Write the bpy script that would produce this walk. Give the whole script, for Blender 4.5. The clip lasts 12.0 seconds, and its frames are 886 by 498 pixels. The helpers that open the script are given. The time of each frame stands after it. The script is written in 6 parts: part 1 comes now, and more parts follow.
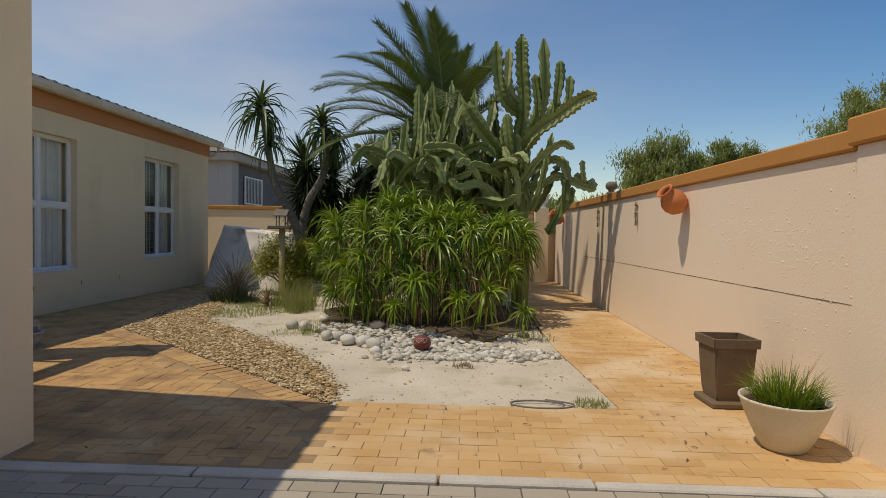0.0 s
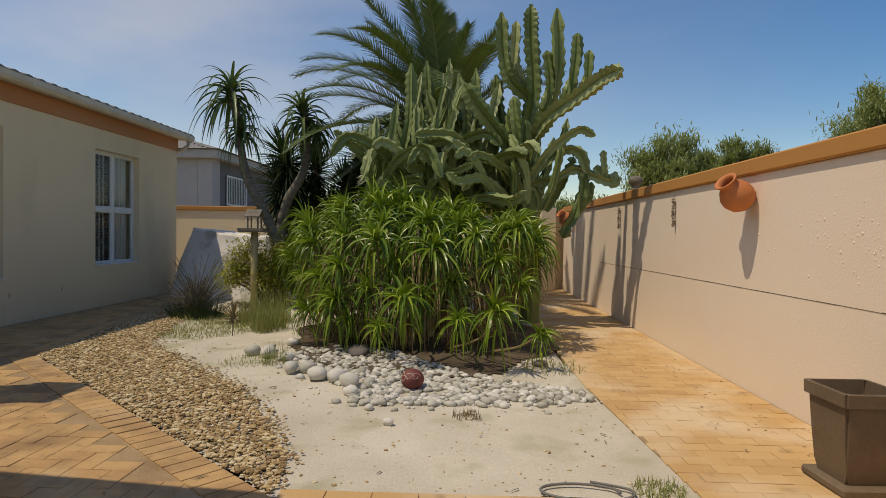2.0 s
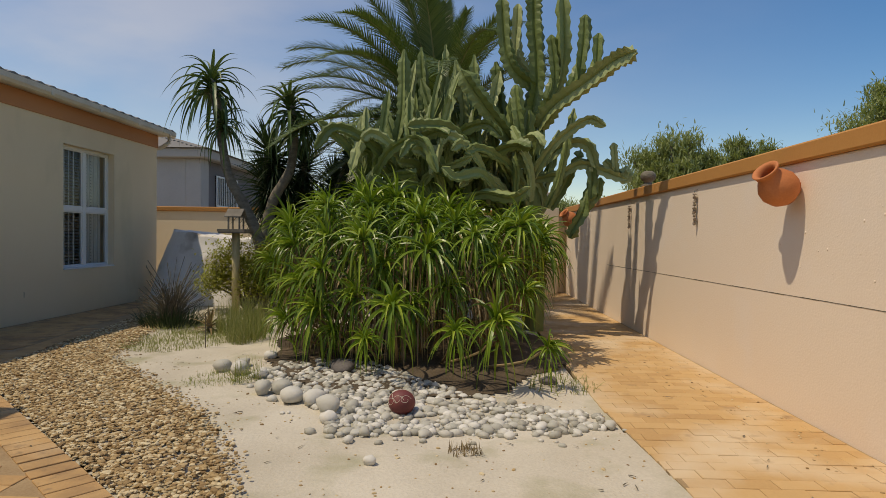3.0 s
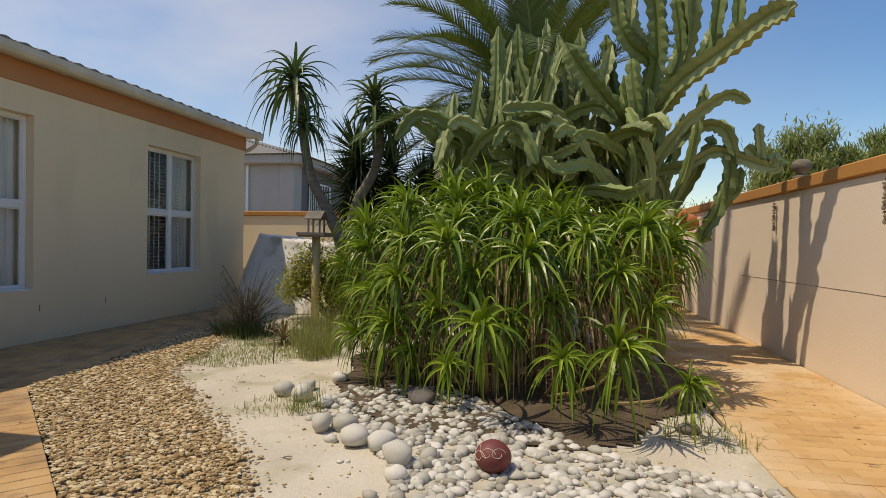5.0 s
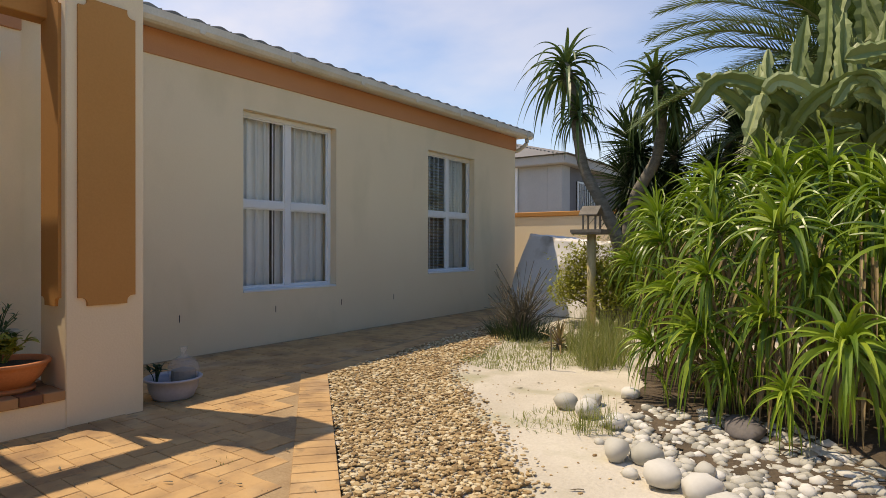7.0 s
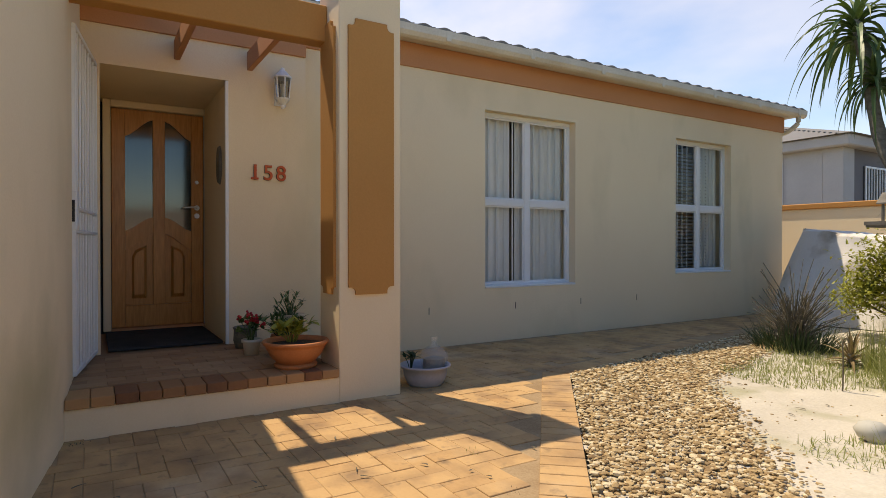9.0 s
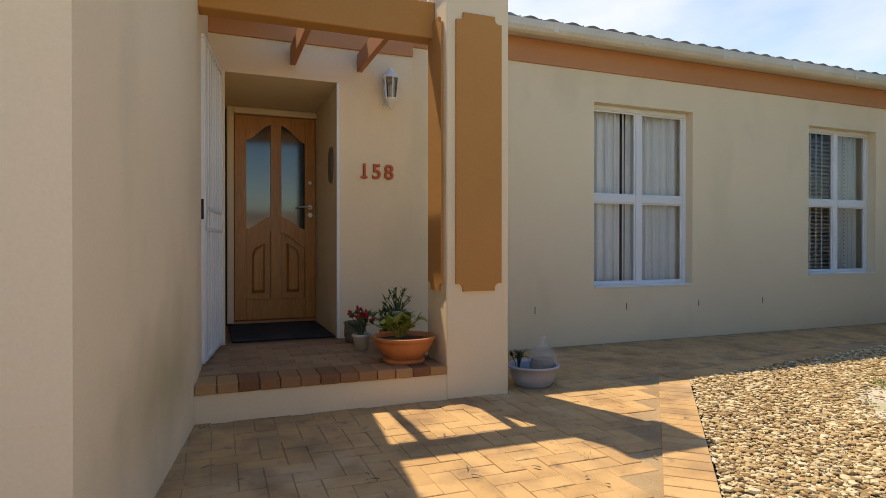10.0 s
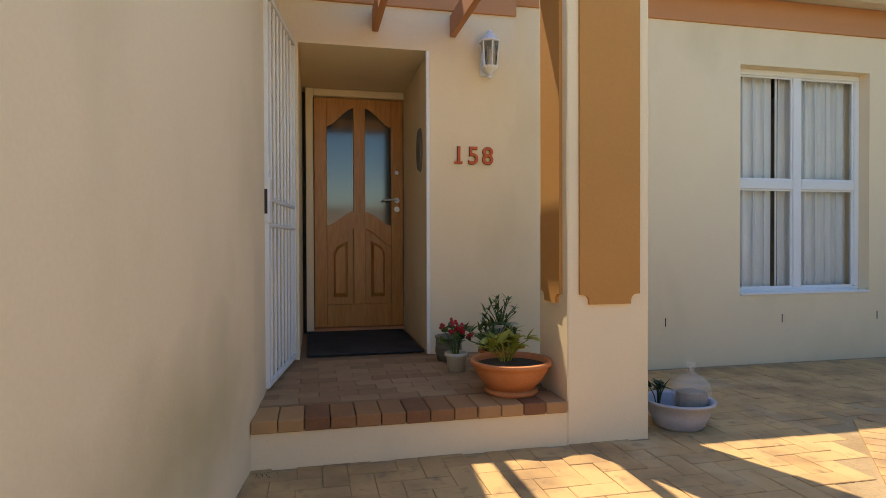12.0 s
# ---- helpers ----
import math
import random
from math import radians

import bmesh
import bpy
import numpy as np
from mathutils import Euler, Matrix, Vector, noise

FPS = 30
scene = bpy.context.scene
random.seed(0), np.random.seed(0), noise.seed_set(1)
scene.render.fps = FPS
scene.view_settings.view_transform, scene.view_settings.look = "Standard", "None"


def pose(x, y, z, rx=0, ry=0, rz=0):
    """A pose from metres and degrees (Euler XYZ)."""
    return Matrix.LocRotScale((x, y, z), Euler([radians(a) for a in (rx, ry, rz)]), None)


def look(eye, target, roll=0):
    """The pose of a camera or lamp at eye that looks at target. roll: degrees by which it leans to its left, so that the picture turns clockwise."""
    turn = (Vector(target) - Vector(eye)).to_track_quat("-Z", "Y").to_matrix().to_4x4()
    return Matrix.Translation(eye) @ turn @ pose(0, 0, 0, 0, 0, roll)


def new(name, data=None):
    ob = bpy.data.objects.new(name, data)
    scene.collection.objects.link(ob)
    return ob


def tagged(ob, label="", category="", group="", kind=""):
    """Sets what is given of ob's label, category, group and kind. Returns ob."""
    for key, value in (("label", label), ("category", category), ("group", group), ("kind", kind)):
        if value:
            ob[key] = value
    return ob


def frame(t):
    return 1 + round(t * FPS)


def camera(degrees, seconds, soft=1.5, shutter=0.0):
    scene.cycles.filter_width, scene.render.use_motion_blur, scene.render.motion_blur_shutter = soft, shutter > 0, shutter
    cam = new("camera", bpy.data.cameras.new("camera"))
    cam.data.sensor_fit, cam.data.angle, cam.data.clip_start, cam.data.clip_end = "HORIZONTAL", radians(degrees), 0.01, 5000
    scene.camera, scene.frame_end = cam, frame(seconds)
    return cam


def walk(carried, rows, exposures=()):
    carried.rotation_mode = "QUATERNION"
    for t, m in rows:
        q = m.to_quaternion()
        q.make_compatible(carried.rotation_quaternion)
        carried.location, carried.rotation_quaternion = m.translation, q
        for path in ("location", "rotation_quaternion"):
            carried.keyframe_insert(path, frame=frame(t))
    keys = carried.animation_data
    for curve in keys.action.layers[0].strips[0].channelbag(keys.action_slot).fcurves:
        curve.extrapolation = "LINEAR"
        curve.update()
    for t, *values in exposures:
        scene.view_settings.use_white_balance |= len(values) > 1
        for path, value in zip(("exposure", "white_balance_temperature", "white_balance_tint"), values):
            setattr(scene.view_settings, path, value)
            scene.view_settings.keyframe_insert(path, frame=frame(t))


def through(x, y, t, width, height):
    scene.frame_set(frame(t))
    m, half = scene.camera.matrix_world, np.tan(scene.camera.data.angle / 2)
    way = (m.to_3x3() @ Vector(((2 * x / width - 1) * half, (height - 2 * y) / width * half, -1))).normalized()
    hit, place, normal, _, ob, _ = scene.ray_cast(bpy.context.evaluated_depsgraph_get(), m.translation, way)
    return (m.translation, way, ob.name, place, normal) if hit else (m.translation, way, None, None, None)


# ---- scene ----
cam = camera(74.5, 12.0, 0.6)
PATH = [
    (0, (0.049, 0.474, 1.229), (-0.025, 2.472, 1.167), 1.0),
    (0.5, (0.048, 0.812, 1.23), (-0.024, 2.81, 1.171), 1.0),
    (1, (0.005, 1.15, 1.227), (-0.065, 3.148, 1.17), 1.0),
    (1.5, (-0.02, 1.496, 1.232), (-0.088, 3.494, 1.178), 0.9),
    (2, (0.0, 1.843, 1.228), (-0.063, 3.841, 1.176), 0.9),
    (2.5, (0.007, 2.16, 1.213), (-0.051, 4.159, 1.165), 0.8),
    (2.7, (0.007, 2.297, 1.208), (-0.048, 4.295, 1.163), 0.8),
    (4.3, (0.0, 3.224, 1.173), (-0.164, 5.217, 1.138), 0.5),
    (4.5, (-0.017, 3.296, 1.182), (-0.236, 5.284, 1.155), 0.9),
    (5, (-0.085, 3.47, 1.156), (-0.459, 5.435, 1.135), 0.9),
    (5.5, (-0.183, 3.612, 1.126), (-0.763, 5.526, 1.118), 1.2),
    (6, (-0.197, 3.742, 1.103), (-1.029, 5.56, 1.087), 0.3),
    (6.5, (-0.292, 3.845, 1.077), (-1.313, 5.565, 1.062), 0.3),
    (7, (-0.435, 3.959, 1.071), (-1.621, 5.569, 1.057), 0.2),
    (8.8, (-0.585, 4.028, 1.033), (-2.263, 5.116, 1.018), -0.1),
    (9, (-0.59, 3.998, 1.031), (-2.303, 5.03, 1.017), 0.0),
    (9.5, (-0.624, 3.977, 1.016), (-2.424, 4.849, 1.003), 0.0),
    (10, (-0.681, 3.984, 0.998), (-2.545, 4.71, 0.988), -0.0),
    (10.5, (-0.802, 3.993, 0.983), (-2.711, 4.59, 0.972), -0.1),
    (11, (-1.052, 3.998, 0.994), (-2.984, 4.515, 0.978), -0.0),
    (11.5, (-1.272, 4.064, 1.011), (-3.215, 4.536, 0.989), -0.1),
    (12, (-1.505, 4.152, 1.015), (-3.458, 4.583, 0.992), -0.2),
]
walk(cam, [(t, look(eye, target, roll)) for t, eye, target, roll in PATH], [(0, -0.08, 8500, 11), (2.5, -0.04, 8500, 11), (5, 0.24, 8500, 12), (7, 0.6, 8700, 14), (9, 0.78, 8800, 13), (10, 0.96, 8900, 11), (12, 1.42, 8950, 10)])

# ---- world and light ----
SUN_EL, SUN_AZ = 65.0, 20.0          # the light travels towards +x, a little towards +y
world = bpy.data.worlds.new("sky")
scene.world = world
world.use_nodes = True
wn = world.node_tree.nodes
sky = wn.new("ShaderNodeTexSky")
sky.sky_type, sky.sun_disc = "NISHITA", False
sky.sun_elevation, sky.sun_rotation = radians(SUN_EL), radians(270 - SUN_AZ)
sky.air_density, sky.dust_density, sky.ozone_density = 1.0, 0.3, 2.8
# thin high cloud, whiter towards one side of the sky
tc = wn.new("ShaderNodeTexCoord")
mp = wn.new("ShaderNodeMapping")
mp.inputs["Scale"].default_value = (1.2, 3.0, 5.0)
cl = wn.new("ShaderNodeTexNoise")
cl.inputs["Scale"].default_value, cl.inputs["Detail"].default_value = 1.3, 8.0
sep = wn.new("ShaderNodeSeparateXYZ")
side = wn.new("ShaderNodeMapRange")
side.inputs[1].default_value, side.inputs[2].default_value = 0.55, -0.75
side.inputs[3].default_value, side.inputs[4].default_value = 0.0, 0.62
crange = wn.new("ShaderNodeMapRange")
crange.inputs[1].default_value, crange.inputs[2].default_value = 0.36, 0.66
crange.inputs[3].default_value, crange.inputs[4].default_value = 0.35, 1.0
mul = wn.new("ShaderNodeMath")
mul.operation = "MULTIPLY"
mixc = wn.new("ShaderNodeMix")
mixc.data_type = "RGBA"
mixc.inputs[7].default_value = (4.7, 4.9, 5.6, 1)
wl = world.node_tree.links
wl.new(tc.outputs["Generated"], mp.inputs["Vector"])
wl.new(mp.outputs[0], cl.inputs["Vector"])
wl.new(tc.outputs["Generated"], sep.inputs[0])
wl.new(sep.outputs["X"], side.inputs[0])
wl.new(cl.outputs[0], crange.inputs[0])
wl.new(side.outputs[0], mul.inputs[0])
wl.new(crange.outputs[0], mul.inputs[1])
wl.new(mul.outputs[0], mixc.inputs[0])
hs = wn.new("ShaderNodeHueSaturation")
hs.inputs["Hue"].default_value, hs.inputs["Saturation"].default_value = 0.507, 1.36
wl.new(sky.outputs[0], hs.inputs["Color"])
wl.new(hs.outputs[0], mixc.inputs[6])
wl.new(mixc.outputs[2], wn["Background"].inputs["Color"])
wn["Background"].inputs["Strength"].default_value = 0.14
sun = new("sun", bpy.data.lights.new("sun", "SUN"))
sun.data.energy, sun.data.angle, sun.data.color = 2.65, radians(0.53), (1.0, 0.97, 0.91)
SUN_WAY = Vector((math.cos(radians(SUN_AZ)) * math.cos(radians(SUN_EL)), math.sin(radians(SUN_AZ)) * math.cos(radians(SUN_EL)), -math.sin(radians(SUN_EL))))
sun.matrix_world = look((-8, -3, 20), Vector((-8, -3, 20)) + SUN_WAY)


# ---- materials ----
def ramp(nt, fac, stops):
    r = nt.nodes.new("ShaderNodeValToRGB")
    el = r.color_ramp.elements
    while len(el) < len(stops):
        el.new(0.5)
    for e, (p, c) in zip(el, stops):
        e.position, e.color = p, (*c, 1)
    nt.links.new(fac, r.inputs[0])
    return r.outputs[0]


def mat(name, c1, c2, rough=0.8, big=0.7, fine=40.0, bump=0.3, dist=0.004, piece="", c3=None, spec=0.4, metal=0.0, through=0.0, stretch=(1, 1, 1), mixfine=0.35, vary=0.6):
    """Two tones mixed by a broad noise and a fine grain; piece varies the tone object by object or island by island."""
    m = bpy.data.materials.new(name)
    m.use_nodes = True
    nt = m.node_tree
    n, l = nt.nodes, nt.links
    b = n["Principled BSDF"]
    co = n.new("ShaderNodeNewGeometry")
    mpn = n.new("ShaderNodeMapping")
    mpn.inputs["Scale"].default_value = stretch
    l.new(co.outputs["Position"], mpn.inputs["Vector"])
    a = n.new("ShaderNodeTexNoise")
    a.inputs["Scale"].default_value, a.inputs["Detail"].default_value = big, 5.0
    f = n.new("ShaderNodeTexNoise")
    f.inputs["Scale"].default_value, f.inputs["Detail"].default_value = fine, 4.0
    l.new(mpn.outputs[0], a.inputs["Vector"])
    l.new(mpn.outputs[0], f.inputs["Vector"])
    mx = n.new("ShaderNodeMix")
    mx.inputs[0].default_value = mixfine
    l.new(a.outputs[0], mx.inputs[2])
    l.new(f.outputs[0], mx.inputs[3])
    fac = mx.outputs[0]
    if piece:
        if piece == "object":
            rnd = n.new("ShaderNodeObjectInfo").outputs["Random"]
        else:
            rnd = co.outputs["Random Per Island"]
        mp2 = n.new("ShaderNodeMix")
        mp2.inputs[0].default_value = vary
        l.new(fac, mp2.inputs[2])
        l.new(rnd, mp2.inputs[3])
        fac = mp2.outputs[0]
        stops = [(0.2, c1), (0.75, c2)] if c3 is None else [(0.18, c1), (0.5, c2), (0.82, c3)]
    else:
        stops = [(0.36, c1), (0.64, c2)] if c3 is None else [(0.33, c1), (0.5, c2), (0.67, c3)]
    l.new(ramp(nt, fac, stops), b.inputs["Base Color"])
    b.inputs["Roughness"].default_value, b.inputs["Metallic"].default_value = rough, metal
    b.inputs["Specular IOR Level"].default_value = spec
    if through:
        b.inputs["Subsurface Weight"].default_value = 0.0
        tr = n.new("ShaderNodeBsdfTranslucent")
        tr.inputs[0].default_value = (c2[0] * 1.3, c2[1] * 1.3, c2[2] * 0.7, 1)
        ms = n.new("ShaderNodeMixShader")
        ms.inputs[0].default_value = through
        l.new(b.outputs[0], ms.inputs[1])
        l.new(tr.outputs[0], ms.inputs[2])
        l.new(ms.outputs[0], n["Material Output"].inputs[0])
    if bump:
        bp = n.new("ShaderNodeBump")
        bp.inputs["Strength"].default_value, bp.inputs["Distance"].default_value = bump, dist
        l.new(f.outputs[0], bp.inputs["Height"])
        l.new(bp.outputs[0], b.inputs["Normal"])
    return m


def stained(m, colour, where, scale, lo, hi, stretch=(1, 1, 1)):
    """Lay irregular stains of a colour over a material."""
    nt = m.node_tree
    n, l = nt.nodes, nt.links
    b = n["Principled BSDF"]
    was = b.inputs["Base Color"].links[0].from_socket
    co = n.new("ShaderNodeNewGeometry")
    mpn = n.new("ShaderNodeMapping")
    mpn.inputs["Scale"].default_value, mpn.inputs["Location"].default_value = stretch, where
    no = n.new("ShaderNodeTexNoise")
    no.inputs["Scale"].default_value, no.inputs["Detail"].default_value = scale, 6.0
    mr = n.new("ShaderNodeMapRange")
    mr.inputs[1].default_value, mr.inputs[2].default_value = lo, hi
    mx = n.new("ShaderNodeMix")
    mx.data_type = "RGBA"
    mx.inputs[7].default_value = (*colour, 1)
    l.new(co.outputs["Position"], mpn.inputs["Vector"])
    l.new(mpn.outputs[0], no.inputs["Vector"])
    l.new(no.outputs[0], mr.inputs[0])
    l.new(mr.outputs[0], mx.inputs[0])
    l.new(was, mx.inputs[6])
    l.new(mx.outputs[2], b.inputs["Base Color"])
    return m


def blotch(m, colour, at, size):
    """One irregular patch of a colour with its own outline."""
    nt = m.node_tree
    n, l = nt.nodes, nt.links
    b = n["Principled BSDF"]
    was = b.inputs["Base Color"].links[0].from_socket
    co, off, dv, ln = n.new("ShaderNodeNewGeometry"), n.new("ShaderNodeVectorMath"), n.new("ShaderNodeVectorMath"), n.new("ShaderNodeVectorMath")
    off.operation, dv.operation, ln.operation = "SUBTRACT", "DIVIDE", "LENGTH"
    off.inputs[1].default_value, dv.inputs[1].default_value = at, size
    no = n.new("ShaderNodeTexNoise")
    no.inputs["Scale"].default_value, no.inputs["Detail"].default_value = 3.5, 6.0
    add = n.new("ShaderNodeMath")
    add.operation = "ADD"
    mr = n.new("ShaderNodeMapRange")
    mr.inputs[1].default_value, mr.inputs[2].default_value, mr.inputs[3].default_value, mr.inputs[4].default_value = 1.5, 0.65, 0.0, 0.6
    mx = n.new("ShaderNodeMix")
    mx.data_type = "RGBA"
    mx.inputs[7].default_value = (*colour, 1)
    l.new(co.outputs["Position"], off.inputs[0])
    l.new(off.outputs[0], dv.inputs[0])
    l.new(dv.outputs[0], ln.inputs[0])
    l.new(co.outputs["Position"], no.inputs["Vector"])
    l.new(ln.outputs["Value"], add.inputs[0])
    l.new(no.outputs[0], add.inputs[1])
    l.new(add.outputs[0], mr.inputs[0])
    l.new(mr.outputs[0], mx.inputs[0])
    l.new(was, mx.inputs[6])
    l.new(mx.outputs[2], b.inputs["Base Color"])


M_CREAM = stained(mat("cream_plaster", (0.80, 0.645, 0.43), (0.85, 0.70, 0.48), 0.85, 0.6, 90, 0.35, 0.003), (0.66, 0.55, 0.35), (3, 1, 0), 1.4, 0.55, 0.85, (1, 1, 0.5))
M_BLOTCHED = stained(mat("blotched_cream_plaster", (0.80, 0.645, 0.43), (0.85, 0.70, 0.48), 0.85, 0.6, 90, 0.35, 0.003), (0.66, 0.55, 0.35), (3, 1, 0), 1.4, 0.55, 0.85, (1, 1, 0.5))
# one darker greenish blotch low on the garage's north face
blotch(M_BLOTCHED, (0.40, 0.34, 0.17), (-3.45, 3.8, 0.42), (0.95, 0.6, 0.40))
M_PINK = stained(mat("pinkish_plaster", (0.79, 0.65, 0.51), (0.83, 0.70, 0.56), 0.88, 0.5, 70, 0.5, 0.004), (0.80, 0.70, 0.60), (0, 2, 5), 1.1, 0.56, 0.75)
M_OCHRE = mat("ochre_paint", (0.46, 0.21, 0.055), (0.52, 0.245, 0.07), 0.75, 1.0, 80, 0.25, 0.002)
M_BAND = mat("terracotta_band_paint", (0.50, 0.22, 0.10), (0.56, 0.26, 0.125), 0.8, 1.0, 80, 0.25, 0.002)
M_WHITE = mat("white_paint", (0.74, 0.74, 0.72), (0.80, 0.80, 0.79), 0.45, 2.0, 60, 0.1, 0.001)
M_GUTTER = mat("weathered_gutter", (0.58, 0.52, 0.41), (0.72, 0.66, 0.55), 0.6, 2.0, 50, 0.15, 0.002)
M_ROOF = mat("grey_roof_tile", (0.16, 0.15, 0.14), (0.24, 0.23, 0.21), 0.85, 1.0, 40, 0.4, 0.004, piece="island")
M_PAVER = mat("sandy_clay_paver", (0.40, 0.225, 0.095), (0.51, 0.315, 0.14), 0.85, 2.2, 60, 0.35, 0.003, piece="object", c3=(0.56, 0.355, 0.165), vary=0.28)
M_PAVERS = mat("sandy_clay_pavers", (0.40, 0.225, 0.095), (0.51, 0.315, 0.14), 0.85, 2.2, 60, 0.35, 0.003, piece="island", c3=(0.56, 0.355, 0.165), vary=0.28)
for _m in (M_PAVER, M_PAVERS):
    stained(_m, (0.56, 0.42, 0.26), (1, 4, 0), 1.6, 0.56, 0.80)
    stained(_m, (0.22, 0.13, 0.07), (7, 1, 0), 3.2, 0.46, 0.78)
    stained(_m, (0.16, 0.11, 0.07), (2, 9, 0), 13.0, 0.58, 0.85)
# the path along the garden wall is dusted with pale sand
M_PATH = mat("sand_dusted_clay_paver", (0.43, 0.25, 0.105), (0.54, 0.34, 0.15), 0.88, 2.2, 60, 0.35, 0.003, piece="object", c3=(0.60, 0.40, 0.20), vary=0.32)
M_PATHS = mat("sand_dusted_clay_pavers", (0.43, 0.25, 0.105), (0.54, 0.34, 0.15), 0.88, 2.2, 60, 0.35, 0.003, piece="island", c3=(0.60, 0.40, 0.20), vary=0.32)
for _m in (M_PATH, M_PATHS):
    stained(_m, (0.64, 0.51, 0.35), (1, 4, 0), 1.3, 0.46, 0.72)
    stained(_m, (0.25, 0.155, 0.085), (7, 1, 0), 5.0, 0.62, 0.82)
M_GREYPAVER = mat("grey_concrete_paver", (0.30, 0.27, 0.21), (0.40, 0.36, 0.29), 0.9, 2.0, 60, 0.4, 0.003, piece="object")
M_JOINT = mat("sandy_joint", (0.27, 0.175, 0.09), (0.42, 0.30, 0.17), 0.95, 3.0, 90, 0.4, 0.003)
M_KERB = mat("pale_concrete", (0.42, 0.40, 0.36), (0.56, 0.54, 0.49), 0.9, 3.0, 70, 0.5, 0.004)
M_SAND = stained(mat("pale_sand", (0.47, 0.42, 0.33), (0.60, 0.55, 0.45), 0.95, 1.3, 60, 0.7, 0.008), (0.34, 0.32, 0.2), (0, 0, 0), 2.2, 0.53, 0.74)
M_EARTH = mat("dry_earth", (0.20, 0.16, 0.10), (0.32, 0.26, 0.17), 0.95, 0.6, 20, 0.6, 0.01)
M_GRAVEL = mat("tan_gravel", (0.22, 0.135, 0.06), (0.42, 0.29, 0.135), 0.8, 3.0, 70, 0.3, 0.002, piece="island", c3=(0.68, 0.58, 0.38))
M_PEBBLE = mat("white_pebble", (0.40, 0.39, 0.33), (0.50, 0.485, 0.42), 0.75, 5.0, 50, 0.3, 0.002, piece="object", c3=(0.68, 0.66, 0.60))
M_PEBBLES = mat("white_pebbles", (0.30, 0.285, 0.23), (0.46, 0.445, 0.38), 0.75, 5.0, 50, 0.3, 0.002, piece="island", c3=(0.68, 0.66, 0.60))
M_DARKSTONE = mat("dark_rock", (0.10, 0.09, 0.085), (0.18, 0.16, 0.15), 0.85, 6.0, 40, 0.5, 0.004)
M_TERRA = mat("terracotta", (0.50, 0.165, 0.055), (0.60, 0.215, 0.08), 0.75, 6.0, 80, 0.25, 0.002)
M_BROWNPOT = mat("brown_fibre_pot", (0.125, 0.088, 0.055), (0.175, 0.125, 0.08), 0.75, 3.0, 50, 0.2, 0.002)
M_BOWL = mat("cream_bowl", (0.58, 0.52, 0.40), (0.68, 0.62, 0.49), 0.7, 3.0, 60, 0.2, 0.002)
M_GREYPLASTIC = mat("grey_plastic", (0.32, 0.32, 0.36), (0.40, 0.40, 0.44), 0.45, 4.0, 50, 0.05, 0.001)
M_SOIL = mat("potting_soil", (0.05, 0.035, 0.022), (0.11, 0.08, 0.05), 0.95, 9.0, 90, 0.8, 0.01)
M_NOSE = mat("reddish_step_brick", (0.20, 0.085, 0.04), (0.34, 0.165, 0.07), 0.85, 3.0, 60, 0.3, 0.003, piece="object", c3=(0.48, 0.27, 0.12))
M_PORCH = mat("worn_porch_paver", (0.25, 0.135, 0.07), (0.34, 0.195, 0.10), 0.8, 2.0, 60, 0.3, 0.003, piece="object", c3=(0.40, 0.25, 0.135), vary=0.45)
M_MULCH = mat("leaf_mould", (0.055, 0.04, 0.025), (0.13, 0.095, 0.06), 0.95, 5.0, 70, 0.8, 0.01)
M_PINE = mat("varnished_pine", (0.42, 0.16, 0.03), (0.57, 0.255, 0.065), 0.38, 3.0, 14, 0.12, 0.001, stretch=(5, 5, 0.5), mixfine=0.6)
M_POST = mat("treated_pole", (0.44, 0.36, 0.17), (0.56, 0.47, 0.25), 0.8, 5.0, 40, 0.2, 0.002, stretch=(3, 3, 0.5))
M_GREYWOOD = mat("weathered_wood", (0.14, 0.125, 0.10), (0.24, 0.215, 0.175), 0.85, 6.0, 40, 0.3, 0.002)
M_LEAF = mat("aloe_leaf", (0.045, 0.10, 0.012), (0.14, 0.235, 0.022), 0.36, 2.5, 30, 0.1, 0.002, piece="island", c3=(0.37, 0.46, 0.06), through=0.2)
M_ALOEDARK = mat("tree_aloe_leaf", (0.045, 0.085, 0.025), (0.085, 0.14, 0.042), 0.45, 3.0, 30, 0.1, 0.002, piece="island", c3=(0.15, 0.21, 0.065), through=0.12)
M_SPEAR = mat("yucca_leaf", (0.018, 0.04, 0.014), (0.035, 0.068, 0.022), 0.45, 3.0, 30, 0.1, 0.002, piece="island", through=0.1)
M_DEAD = mat("dead_leaf", (0.13, 0.085, 0.035), (0.25, 0.18, 0.085), 0.9, 5.0, 40, 0.2, 0.002, piece="island", c3=(0.36, 0.28, 0.15))
M_PALM = mat("palm_leaflet", (0.055, 0.10, 0.028), (0.10, 0.15, 0.045), 0.4, 1.5, 20, 0.0, 0.001, piece="island", c3=(0.15, 0.20, 0.06), through=0.2)
M_RACHIS = mat("palm_rachis", (0.16, 0.17, 0.06), (0.24, 0.24, 0.10), 0.6, 3.0, 30, 0.1, 0.001)
M_BARK = mat("grey_bark", (0.13, 0.115, 0.085), (0.24, 0.215, 0.165), 0.9, 8.0, 40, 0.7, 0.01, stretch=(1, 1, 2.5))
M_CACTUS = mat("candelabra_cactus", (0.12, 0.16, 0.045), (0.20, 0.25, 0.08), 0.5, 2.0, 25, 0.3, 0.005, piece="object", c3=(0.36, 0.40, 0.18))
